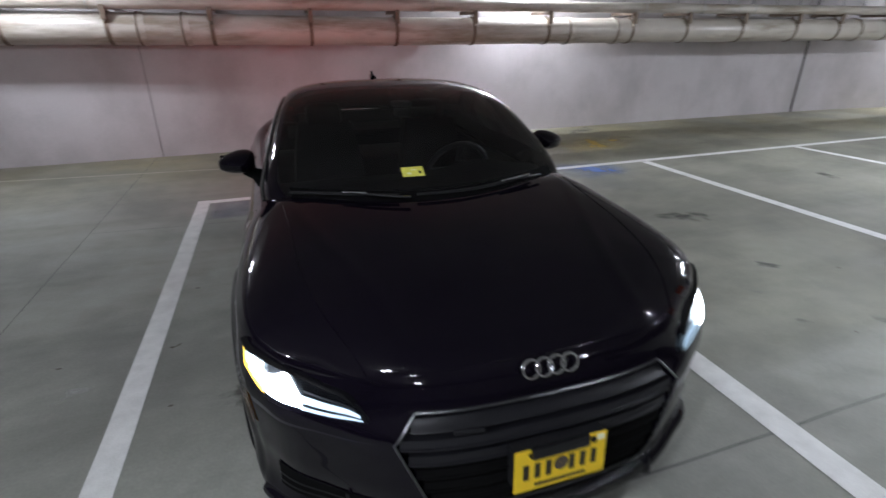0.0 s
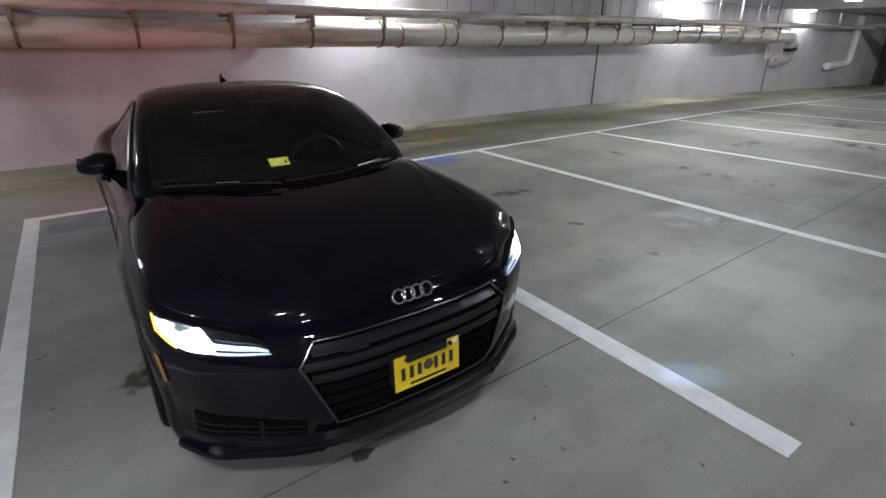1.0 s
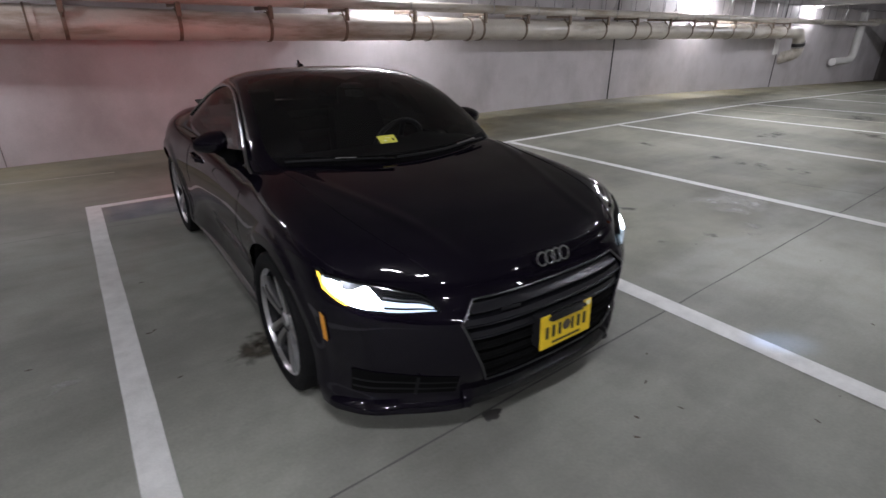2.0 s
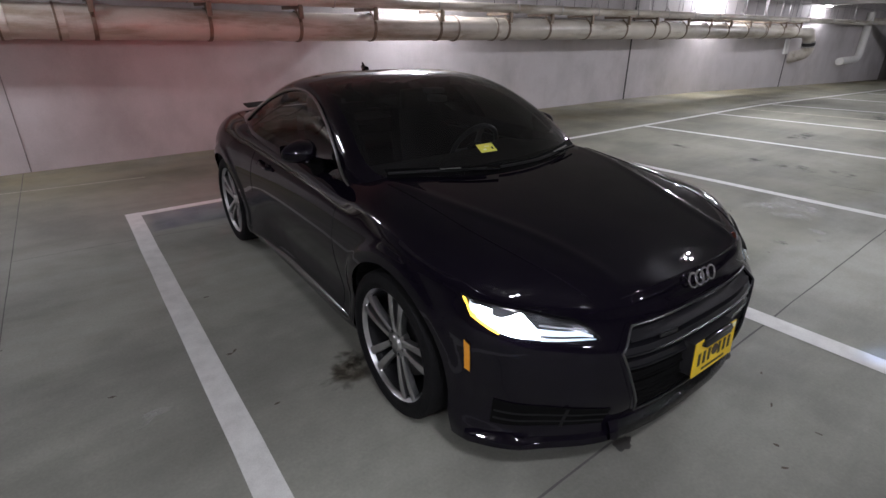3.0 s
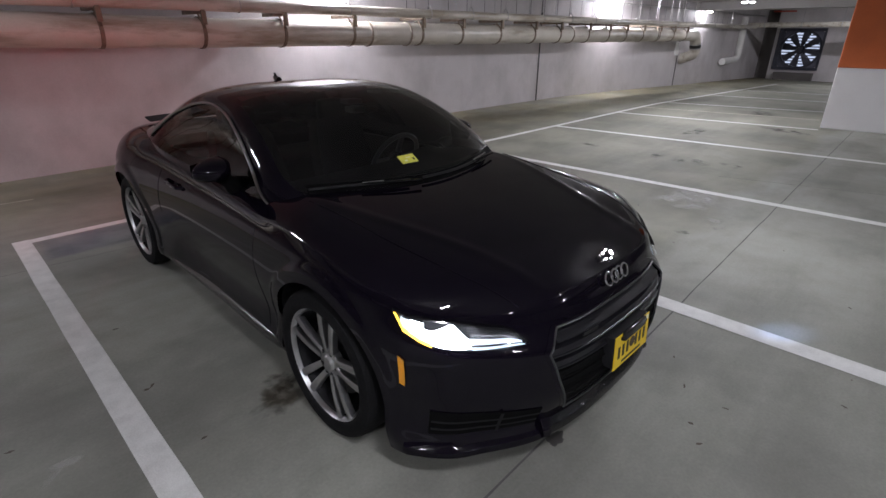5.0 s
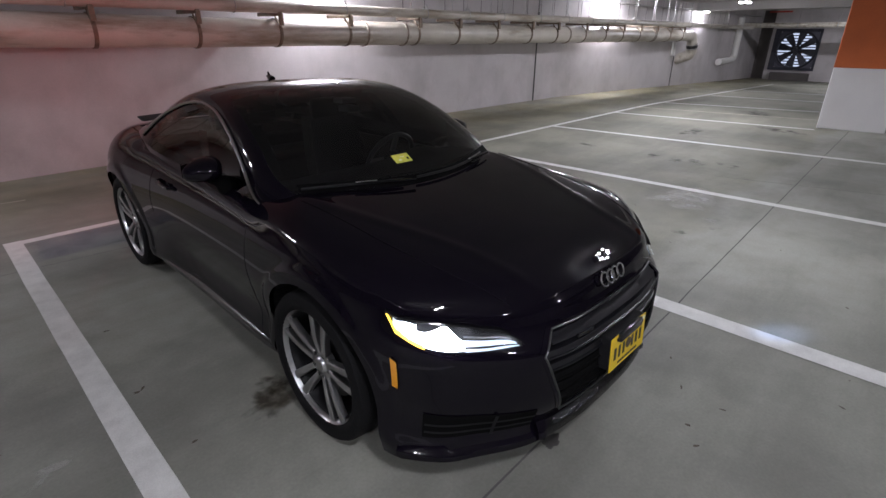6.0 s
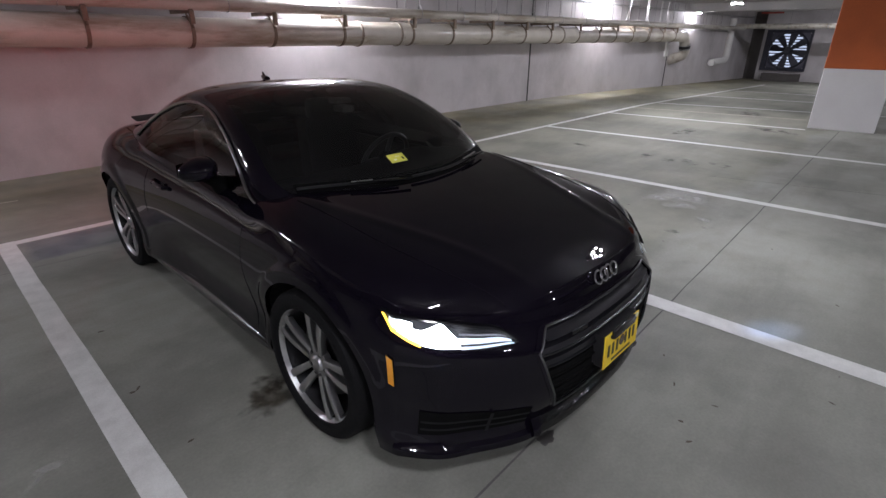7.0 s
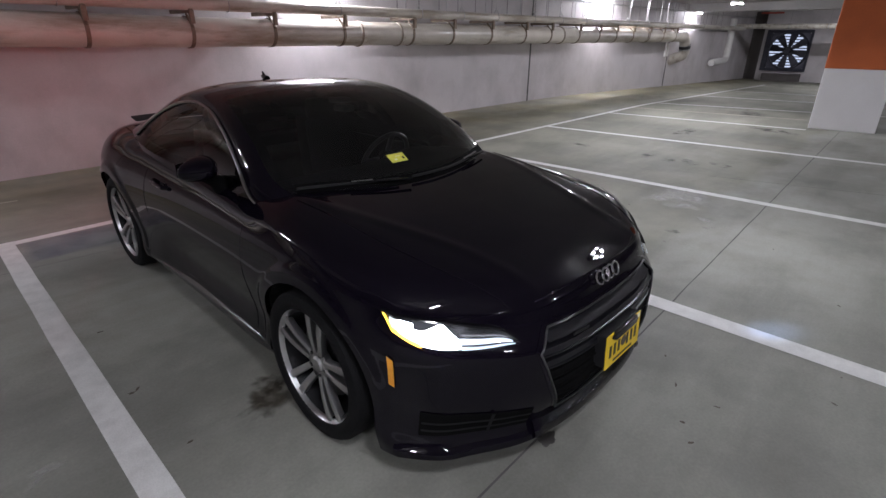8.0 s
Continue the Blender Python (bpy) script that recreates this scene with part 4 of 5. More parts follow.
def panel_of(c):
    a = abs(c.x)
    side = "/left" if c.x < 0 else "/right"
    if -1.97 < c.y < -0.80 and a < SEAM_X(c.y) and c.z > 0.74:
        return "hood"
    if -0.70 < c.y < 0.60 and c.z < 0.85 and a > 0.80:
        return "door" + side
    if c.y < -1.60 and c.z < 0.66:
        return "front_bumper"
    if -1.75 < c.y < -0.70 and a > 0.62:
        return "front_fender" + side
    if c.y > 1.66 and c.z > 0.86:
        return "boot_lid"
    if c.y > 1.70 and c.z < 0.62:
        return "rear_bumper"
    return "body"


panels = split_skin(body, panel_of)
for name, text in (("hood", "long black hood with two creases"), ("front_bumper", "black front bumper"), ("door/left", "black door, closed"), ("door/right", "black door, closed")):
    panels[name]["label"] = text

# under-tray and arch liners
rows = []
for x, y in OUT:
    p = skin(x, y, BOTTOM(y) + 0.01)
    xi = 0.52 if arch_z(y) else p[0]
    rows.append([(-min(xi, p[0]), p[1], BOTTOM(y) + 0.012), (min(xi, p[0]), p[1], BOTTOM(y) + 0.012)])
bm = grid_bm(rows)
part("undertray", bm, M_TRIM, car)
for sx in (-1, 1):
    for c in (AXF, AXR):
        rows = []
        for k in range(25):
            t = -0.36 + (math.pi + 0.72) * k / 24
            y, z = c + (ARCH_R + 0.004) * math.cos(t), 0.325 + (ARCH_R + 0.004) * math.sin(t)
            xo = skin(SIDE(y), y, z)[0] - 0.012
            rows.append([(sx * xo, y, z), (sx * 0.70, y, z), (sx * 0.56, y, z), (sx * 0.56, c, 0.325)])
        part("arch_liner", grid_bm(rows), M_TRIM, car, "black plastic arch liner")

# ---- cabin ----
BELT_X = curve((-0.90, 0.69), (-0.75, 0.765), (-0.4, 0.785), (0.3, 0.78), (0.9, 0.765), (1.3, 0.69), (1.70, 0.57))
BELT_Z = curve((-0.90, 0.895), (-0.6, 0.898), (0.0, 0.918), (0.6, 0.942), (1.0, 0.965), (1.4, 0.975), (1.70, 0.955))
RAIL_X = curve((-0.90, 0.69), (-0.75, 0.745), (-0.5, 0.710), (-0.2, 0.652), (0.0, 0.615), (0.3, 0.580), (0.8, 0.55), (1.2, 0.53), (1.5, 0.53), (1.70, 0.54))
RAIL_Z = curve((-0.90, 0.925), (-0.75, 1.006), (-0.5, 1.152), (-0.2, 1.276), (0.0, 1.316), (0.3, 1.322), (0.6, 1.286), (0.9, 1.215), (1.2, 1.122), (1.5, 1.014), (1.70, 0.96))
ROOF_Z = curve((-0.90, 0.975), (-0.757, 1.068), (-0.39, 1.272), (-0.15, 1.350), (0.06, 1.374), (0.30, 1.371), (0.6, 1.338), (0.9, 1.272), (1.2, 1.175), (1.5, 1.062), (1.70, 0.985))
GLASS_T = curve((-0.72, 0.02), (-0.6, 0.42), (-0.42, 0.70), (-0.2, 0.82), (0.1, 0.87), (0.4, 0.86), (0.7, 0.79), (0.9, 0.67), (1.0, 0.5), (1.08, 0.2), (1.12, 0.02))
BOW = curve((-0.90, 0.15), (-0.5, 0.135), (0.0, 0.07), (0.4, 0.0), (0.8, -0.04), (1.2, -0.10), (1.70, -0.06))

YS = [-0.90 + 0.02 * k for k in range(131)]
JB, JG, JR, JT = 3, 11, 17, 42     # profile: under the belt, side glass, frame, roof half


def cabin_profile(y):
    """Half a section of the cabin, from belt to roof middle."""
    bx, bz, rx, rz, tz = BELT_X(y), BELT_Z(y), RAIL_X(y), RAIL_Z(y), ROOF_Z(y)
    g = GLASS_T(y) if -0.72 < y < 1.12 else 0.02
    pts = []

    def side_pt(t):
        return bx + (rx - bx) * t + 0.012 * math.sin(math.pi * t), bz + (rz - bz) * t

    for k in range(JB):
        pts.append((bx + 0.012 - 0.006 * k / JB, bz - 0.06 + 0.06 * k / JB, y))
    for k in range(JG + 1):
        x, z = side_pt(g * k / JG)
        pts.append((x, z, y))
    for k in range(1, JR - JG + 1):
        x, z = side_pt(g + (1 - g) * k / (JR - JG))
        pts.append((x, z, y))
    for k in range(1, JT - JR + 1):
        q = 1 - k / (JT - JR)
        x = rx * q
        z = rz + (tz - rz) * (1 - q ** 3.2)
        pts.append((x, z, y - BOW(y) * (1 - q * q)))
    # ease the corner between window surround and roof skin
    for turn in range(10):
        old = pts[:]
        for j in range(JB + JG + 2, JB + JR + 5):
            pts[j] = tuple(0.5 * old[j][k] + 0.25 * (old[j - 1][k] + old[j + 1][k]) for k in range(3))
    return pts


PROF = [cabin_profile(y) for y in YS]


def cab_faces(sign, keep):
    rows = [[(sign * x, y, z) for x, z, y in row] for row in PROF]
    return grid_bm(rows, skip=lambda i, j: not keep(YS[i] + 0.01, j), flip=sign < 0)


N_G0, N_G1 = JB, JB + JG
N_R = N_G1 + (JR - JG)


def kind_of(y, j):
    if N_G0 <= j < N_G1 and -0.72 < y < 1.12:
        return "side_window"
    if j >= N_R + 1:
        if y < -0.02 and not (j == N_R + 1 and y > -0.1):
            return "windscreen"
        if 0.80 < y < 1.52 and j >= N_R + 2:
            return "rear_window"
    return "cab"


bm = merge(cab_faces(-1, lambda y, j: kind_of(y, j) == "cab"), cab_faces(1, lambda y, j: kind_of(y, j) == "cab"))
bmesh.ops.remove_doubles(bm, verts=bm.verts, dist=0.0006)
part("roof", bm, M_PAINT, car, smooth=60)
for name, material in (("windscreen", M_GLASS), ("rear_window", M_DARKGLASS)):
    bm = merge(cab_faces(-1, lambda y, j: kind_of(y, j) == name), cab_faces(1, lambda y, j: kind_of(y, j) == name))
    bmesh.ops.remove_doubles(bm, verts=bm.verts, dist=0.0006)
    part(name, bm, material, car, "tinted glass", smooth=True)
for sign in (-1, 1):
    part("side_window", cab_faces(sign, lambda y, j: kind_of(y, j) == "side_window"), M_DARKGLASS, car, "tinted side glass", smooth=True)
    # bright trim round the side glass
    pts = [(sign * (row[N_G1][0] + 0.006), row[N_G1][2], row[N_G1][1] + 0.003) for row, y in zip(PROF, YS) if -0.72 < y < 1.11]
    part("window_trim", tube_bm(pts, 0.009, 6), M_WINTRIM, car, "brushed metal window trim", smooth=True)


# ---- wheels ----
def wheel(x, y, sx):
    hub = part("wheel", lathe_bm([(sx * -0.10, 0.234), (sx * 0.082, 0.244), (sx * 0.098, 0.2535), (sx * 0.101, 0.2515), (sx * 0.096, 0.2465), (sx * 0.070, 0.240)], "x", 64), M_ALLOY, car, "silver five double-spoke alloy wheel", smooth=True, at=pose(x, y, TYRE_R) @ Matrix.Diagonal((1, TYRE_R / 0.325, TYRE_R / 0.325, 1)))
    prof = [(-0.105, 0.240), (-0.118, 0.256), (-0.118, 0.285), (-0.105, 0.312), (-0.09, 0.322), (-0.05, 0.325), (0.05, 0.325), (0.09, 0.322), (0.105, 0.312), (0.114, 0.285), (0.113, 0.268), (0.104, 0.253), (0.096, 0.247)]
    part("tyre", lathe_bm([(sx * a, r) for a, r in prof], "x", 72), M_RUBBER, hub, "black rubber tyre", smooth=True)
    part("barrel", lathe_bm([(sx * 0.080, 0.2325), (sx * 0.05, 0.225), (sx * -0.09, 0.222), (sx * -0.09, 0.02)], "x", 48), M_TRIM, hub, "dark inner barrel of the wheel", smooth=30)
    bm = lathe_bm([(sx * 0.02, 0.02), (sx * 0.02, 0.16), (sx * 0.0, 0.16), (sx * 0.0, 0.02)], "x", 48, closed=True)
    part("brake_disc", bm, M_BRAKE, hub, "steel brake disc", smooth=30)
    bm = lathe_bm([(sx * 0.035, 0.001), (sx * 0.078, 0.001), (sx * 0.078, 0.026), (sx * 0.074, 0.032), (sx * 0.066, 0.036), (sx * 0.064, 0.068), (sx * 0.05, 0.072), (sx * 0.035, 0.072)], "x", 40)
    part("hub_cap", bm, M_ALLOY, hub, smooth=30)
    for k in range(5):
        bm = bmesh.new()
        for s in (-1, 1):
            # one slim blade, widening and splaying towards the rim
            rows = []
            for q in range(7):
                t = q / 6
                r = 0.055 + (0.245 - 0.055) * t
                off = s * (0.020 + 0.022 * t)
                w = 0.0125 + 0.0066 * t
                out = 0.072 + 0.018 * math.sin(t * math.pi * 0.6)
                rows.append([(sx * (out - 0.030), off - w, r), (sx * (out - 0.004), off - w * 0.95, r), (sx * out, off - w * 0.55, r), (sx * out, off + w * 0.55, r), (sx * (out - 0.004), off + w * 0.95, r), (sx * (out - 0.030), off + w, r)])
            bm = grid_bm(rows, bm)
        bmesh.ops.recalc_face_normals(bm, faces=bm.faces)
        part("spoke", bm, M_ALLOY, hub, smooth=30, at=pose(0, 0, 0, 72 * k + 8))
    for k in range(5):
        t = radians(72 * k + 44)
        bm = lathe_bm([(sx * 0.055, 0.001), (sx * 0.072, 0.001), (sx * 0.072, 0.008), (sx * 0.055, 0.009)], "x", 8)
        part("wheel_bolt", bm, M_DULLCHROME, hub, at=pose(0, 0.054 * math.cos(t), 0.054 * math.sin(t)))
    return hub


for wx, wy, sx in ((-0.808, AXF + 0.006, -1), (0.808, AXF + 0.006, 1), (-0.790, AXR, -1), (0.790, AXR, 1)):
    wheel(wx, wy, sx)

# ---- nose: grille, badge, plate ----
hexagon = [(-0.408, 0.674), (0.408, 0.674), (0.478, 0.600), (0.362, 0.308), (-0.362, 0.308), (-0.478, 0.600)]


def hex_path(shrink=0.0, out=0.0, step=10):
    pts = []
    for k in range(6):
        (x0, z0), (x1, z1) = hexagon[k], hexagon[(k + 1) % 6]
        for q in range(step):
            x, z = x0 + (x1 - x0) * q / step, z0 + (z1 - z0) * q / step
            pts.append(nose_point(x * (1 - shrink), 0.45 + (z - 0.45) * (1 - shrink), out))
    return pts


grille = part("grille", tube_bm(hex_path(0.0, 0.004), 0.0045, 6, closed=True), M_DULLCHROME, car, "six-sided grille with a slim metal frame", smooth=True)
rows = []
for k in range(15):
    z = 0.311 + (0.671 - 0.311) * k / 14
    hw = grille_half(z)
    rows.append([nose_point(hw * (-1 + 2 * q / 24), z, -0.045) for q in range(25)])
# the backing's black paints the shade deep in the grille
part("grille_backing", grid_bm(rows), M_VOID, grille, "black sheet behind the slats, standing in for shaded depth")
for k, z in enumerate((0.335, 0.385, 0.435, 0.485, 0.538, 0.592, 0.643)):
    rows = []
    hw = grille_half(z) - 0.008
    for q in range(25):
        x = hw * (-1 + 2 * q / 24)
        a = [nose_point(x, z - 0.020, -0.04), nose_point(x, z - 0.019, -0.006), nose_point(x, z - 0.016, -0.001), nose_point(x, z - 0.012, -0.002), nose_point(x, z - 0.010, -0.009), nose_point(x, z + 0.010, -0.013), nose_point(x, z + 0.012, -0.04)]
        rows.append(a)
    # upper slats grey, lower ones blackened in place of shade
    part("grille_slat", grid_bm(rows), M_SLAT if z > 0.53 else M_VOID, grille, "horizontal slat, the lower ones coloured black for shade", smooth=40)
part("badge_strip", box_bm(-0.045, 0.045, -0.004, 0.004, -0.008, 0.008, 0.002), M_SLAT, grille, "small grey badge strip", at=Matrix.Translation(nose_point(-0.27, 0.628, 0.008)) @ pose(0, 0, 0, 0, 0, -8))

# four plain rings on the nose
badge_at = Matrix.Translation((0, -2.072, 0.752)) @ pose(0, 0, 0, -22)
for k in range(4):
    c = -0.062 + 0.0414 * k
    pts = [(c + 0.027 * math.cos(t), -0.004 - 0.003 * (k % 2), 0.027 * math.sin(t)) for t in [2 * math.pi * q / 28 for q in range(28)]]
    part("emblem_ring", tube_bm(pts, 0.0045, 8, closed=True), M_CHROME, car, "plain chrome ring", smooth=True, at=badge_at)

# number plate on a dark holder
plate_at = Matrix.Translation((0, -2.182, 0.482)) @ pose(0, 0, 0, -3)
holder = part("plate_holder", box_bm(-0.15, 0.15, 0.0, 0.05, -0.07, 0.075, 0.006), M_TRIM, car, "black plate holder", at=plate_at)
plate = part("number_plate", box_bm(-0.1525, 0.1525, -0.004, 0.0, -0.076, 0.076, 0.0018), M_PLATE, car, "yellow number plate with dark bars", at=plate_at)
bar_x = (-0.115, -0.078, -0.041, 0.036, 0.073, 0.110)
for k, bx in enumerate(bar_x):
    part("plate_bar", box_bm(bx - 0.009, bx + 0.009, -0.0055, -0.0038, -0.032, 0.022), M_BLACKINK, plate, "dark bar")
part("plate_emblem", lathe_bm([(-0.0055, 0.001), (-0.0055, 0.024), (-0.0038, 0.024)], "y", 12), M_DEBRIS, plate, "small brown shape")
part("plate_bar", box_bm(-0.085, 0.085, -0.0055, -0.0038, -0.062, -0.052), M_BLACKINK, plate, "thin dark bar")
part("plate_tab", box_bm(0.118, 0.143, -0.0055, -0.0038, 0.050, 0.070), M_STICKERB, plate, "pale corner tab")
part("plate_clip", box_bm(-0.105, 0.085, -0.022, -0.004, 0.048, 0.090, 0.008), M_GLOSSTRIM, plate, "glossy black sensor bar over the plate's top edge", smooth=30)
for bx in (-0.10, 0.105):
    part("plate_bolt", lathe_bm([(-0.012, 0.001), (-0.012, 0.008), (-0.004, 0.009)], "y", 10), M_TRIM, plate, at=pose(bx, 0, 0.057))


# ---- lamps ----
def patch(a0, a1, low, high, out, n=28, m=6, s=-1):
    rows = []
    for k in range(n + 1):
        a = a0 + (a1 - a0) * k / n
        rows.append([nose_point(s * a, low(a) + (high(a) - low(a)) * q / m, out) for q in range(m + 1)])
    bm = grid_bm(rows, flip=s < 0)
    return bm


HL_LOW = curve((0.53, 0.652), (0.68, 0.648), (0.80, 0.672), (0.906, 0.772))
HL_HIGH = curve((0.53, 0.660), (0.565, 0.698), (0.64, 0.722), (0.72, 0.742), (0.81, 0.760), (0.906, 0.782))
for s in (-1, 1):
    lamp = part("headlamp", patch(0.53, 0.906, HL_LOW, HL_HIGH, 0.004, s=s), M_GLOSSTRIM, car, "lit LED headlamp with an amber edge", smooth=True)
    lens_h = lambda a, t: HL_LOW(a) + (HL_HIGH(a) - HL_LOW(a)) * t
    # outer beam, inner beam and a dark pocket between them
    part("main_beam", patch(0.695, 0.797, lambda a: lens_h(a, 0.10), lambda a: lens_h(a, min(0.90, 0.40 + (a - 0.695) * 14)), 0.009, s=s), M_LAMP_ON, lamp, "glowing white beam unit", smooth=True)
    part("main_beam", patch(0.797, 0.838, lambda a: lens_h(a, 0.16), lambda a: lens_h(a, 0.80), 0.009, n=8, s=s), M_LAMP_ON, lamp, "glowing white beam unit", smooth=True)
    part("light_strip", patch(0.545, 0.695, lambda a: lens_h(a, 0.05), lambda a: lens_h(a, 0.15), 0.010, m=2, s=s), M_LAMP_STRIP, lamp, "slim glowing strip", smooth=True)
    part("light_strip", patch(0.550, 0.700, lambda a: lens_h(a, 0.24), lambda a: lens_h(a, 0.46), 0.010, m=2, s=s), M_LAMP_STRIP, lamp, "slim glowing strip", smooth=True)
    part("lamp_pocket", patch(0.742, 0.806, lambda a: lens_h(a, 0.90 - 0.30 * min(1, (a - 0.742) / 0.045)), lambda a: lens_h(a, 0.92), 0.0105, n=8, s=s), M_DULLCHROME, lamp, "grey pocket between the beams", smooth=True)
    part("light_strip", patch(0.838, 0.868, lambda a: lens_h(a, 0.25), lambda a: lens_h(a, 0.78), 0.009, n=6, s=s), M_LAMP_STRIP, lamp, "pale outer light guide", smooth=True)
    part("light_strip", patch(0.790, 0.872, lambda a: lens_h(a, 0.02), lambda a: lens_h(a, 0.10), 0.010, n=8, m=2, s=s), M_LAMP_STRIP, lamp, "slim glowing strip", smooth=True)
    part("reflector", patch(0.56, 0.69, lambda a: lens_h(a, 0.55), lambda a: lens_h(a, 0.62), 0.010, m=2, s=s), M_DULLCHROME, lamp, "grey reflector edge", smooth=True)
    part("amber_edge", patch(0.79, 0.902, lambda a: HL_LOW(a) + 0.001, lambda a: min(HL_HIGH(a), HL_LOW(a) + 0.015), 0.011, m=2, s=s), M_AMBER_ON, lamp, "glowing amber edge", smooth=True)
    part("lamp_cover", patch(0.53, 0.906, HL_LOW, HL_HIGH, 0.016, s=s), M_LENS, lamp, "clear cover", smooth=True)
    rim = [[nose_point(s * a, HL_HIGH(a) + 0.003, 0.0), nose_point(s * a, HL_HIGH(a) + 0.002, 0.018), nose_point(s * a, HL_HIGH(a) - 0.002, 0.019), nose_point(s * a, HL_HIGH(a) - 0.003, 0.006)] for a in [0.56 + 0.346 * k / 30 for k in range(31)]]
    part("lamp_rim", grid_bm(rim, flip=s < 0), M_GLOSSTRIM, lamp, "black upper rim of the lamp", smooth=40)
    part("side_marker", patch(0.850, 0.874, lambda a: 0.486 + (a - 0.85) * 0.3, lambda a: 0.606 + (a - 0.85) * 0.6, 0.006, n=3, m=4, s=s), M_AMBER, car, "slim amber side reflector", smooth=True)
    # lower air intake with slats
    lo, hi = INTAKE_LOW, INTAKE_HIGH
    # flat patch, its black colour stands in for the opening's shade
    intake = part("air_intake", patch(0.47, 0.80, lo, hi, 0.003, m=3, s=s), M_VOID, car, "lower air intake, its shaded depth put into black colour", smooth=True)
    for q in range(2):
        part("intake_slat", patch(0.475, 0.795, lambda a: lo(a) + 0.024 + 0.034 * q, lambda a: lo(a) + 0.034 + 0.034 * q, 0.010, m=2, s=s), M_TRIM, intake, "black slat", smooth=True)
    part("intake_post", patch(0.60, 0.610, lo, hi, 0.011, n=2, m=3, s=s), M_TRIM, intake)

# scraped middle of the lip with a small fin at each end
rows = []
for k in range(41):
    a = -0.42 + 0.84 * k / 40
    rows.append([nose_point(a, 0.258, 0.0), nose_point(a, 0.240, 0.026), nose_point(a, 0.222, 0.034), nose_point(a, 0.200, 0.034), nose_point(a, 0.192, 0.0)])
part("lip_panel", grid_bm(rows), M_SCUFF, car, "scraped gloss black panel under the grille", smooth=50)
for s in (-1, 1):
    rows = []
    for a in (0.405, 0.425, 0.445):
        k = 1 - abs(a - 0.425) / 0.04
        rows.append([nose_point(s * a, 0.262, 0.0), nose_point(s * a, 0.240, 0.018 + 0.012 * k), nose_point(s * a, 0.216, 0.024 + 0.022 * k), nose_point(s * a, 0.198, 0.026 + 0.020 * k), nose_point(s * a, 0.182, 0.024)])
    part("lip_fin", grid_bm(rows, flip=s < 0), M_PAINT, car, "small black fin on the lip", smooth=60)

# painted surround that carries the grille frame
outer, inner = hex_path(-0.045, 0.002), hex_path(0.004, 0.004)
rows = [[a, b] for a, b in zip(outer, inner)]
rows.append(rows[0])
part("grille_surround", grid_bm(rows), M_PAINT, grille, "glossy black surround", smooth=True)

# splitter lip under each corner of the nose
for s in (-1, 1):
    rows = []
    for k in range(31):
        a = s * (0.425 + 0.435 * k / 30)
        o = 0.012 * (1 - smoothstep(0.70, 0.86, abs(a)))
        rows.append([nose_point(a, 0.238, 0.0), nose_point(a, 0.220, 0.3 * o), nose_point(a, 0.210, 0.010 + o), nose_point(a, 0.198, 0.015 + o), nose_point(a, 0.182, 0.015 + o), nose_point(a, 0.168, -0.02)])
    part("splitter", grid_bm(rows, flip=s < 0), M_PAINT, car, "gloss black front lip", smooth=40)
for s in (-1, 1):
    rows = []
    for k in range(25):
        y = -0.86 + 1.72 * k / 24
        w = SIDE(y) - 0.004 - 0.02 * (abs(k - 12) / 12) ** 6
        rows.append([(s * (w - 0.050), y, 0.268), (s * (w - 0.026), y, 0.258), (s * (w - 0.010), y, 0.244), (s * (w - 0.003), y, 0.228), (s * (w - 0.006), y, 0.212), (s * (w - 0.020), y, 0.202), (s * (w - 0.075), y, 0.198)])
    part("sill", grid_bm(rows, flip=s > 0), M_SILL, car, "glossy black sill", smooth=70)

# each headlamp throws a small pool of light beside the nose
for s in (-1, 1):
    spot = bpy.data.lights.new("headlamp_beam", "SPOT")
    spot.energy, spot.color, spot.spot_size, spot.spot_blend, spot.shadow_soft_size = 24.0, (0.36, 0.52, 1.0), radians(14), 1.0, 0.03
    ob = new("headlamp_beam", spot)
    ob.parent = car
    ob.matrix_basis = look((s * 0.80, -1.96, 0.72), (s * 1.48, -2.52, 0.0))

# ---- tail ----
for s in (-1, 1):
    rows = []
    for k in range(13):
        x = 0.42 + 0.355 * k / 12
        rows.append([(s * x, TAILC(x) - BACK(z) + 0.006, z) for z in (0.70, 0.74, 0.78, 0.81)])
    part("tail_lamp", grid_bm(rows, flip=s < 0), M_TAIL, car, "red tail lamp, lit", smooth=True)
    rows = [[(a, b - 0.03, z) for a, b, z in row] for row in rows]
    part("lamp_backing", grid_bm(rows), M_TRIM, car)
rows = []
for k in range(21):
    x = -0.55 + 1.10 * k / 20
    y0 = 1.70 + 0.10 * (1 - (x / 0.6) ** 2)
    rows.append([(x, y0 - 0.10, 1.005), (x, y0 - 0.05, 1.018), (x, y0 + 0.06, 1.028), (x, y0 + 0.065, 1.018), (x, y0 - 0.05, 1.000), (x, y0 - 0.10, 1.005)])
spoiler = part("spoiler", grid_bm(rows), M_TRIM, car, "raised black rear spoiler blade", smooth=40)
for s in (-1, 1):
    part("strut", box_bm(s * 0.35 - 0.02, s * 0.35 + 0.02, 1.66, 1.74, 0.95, 1.012, 0.004), M_TRIM, spoiler)

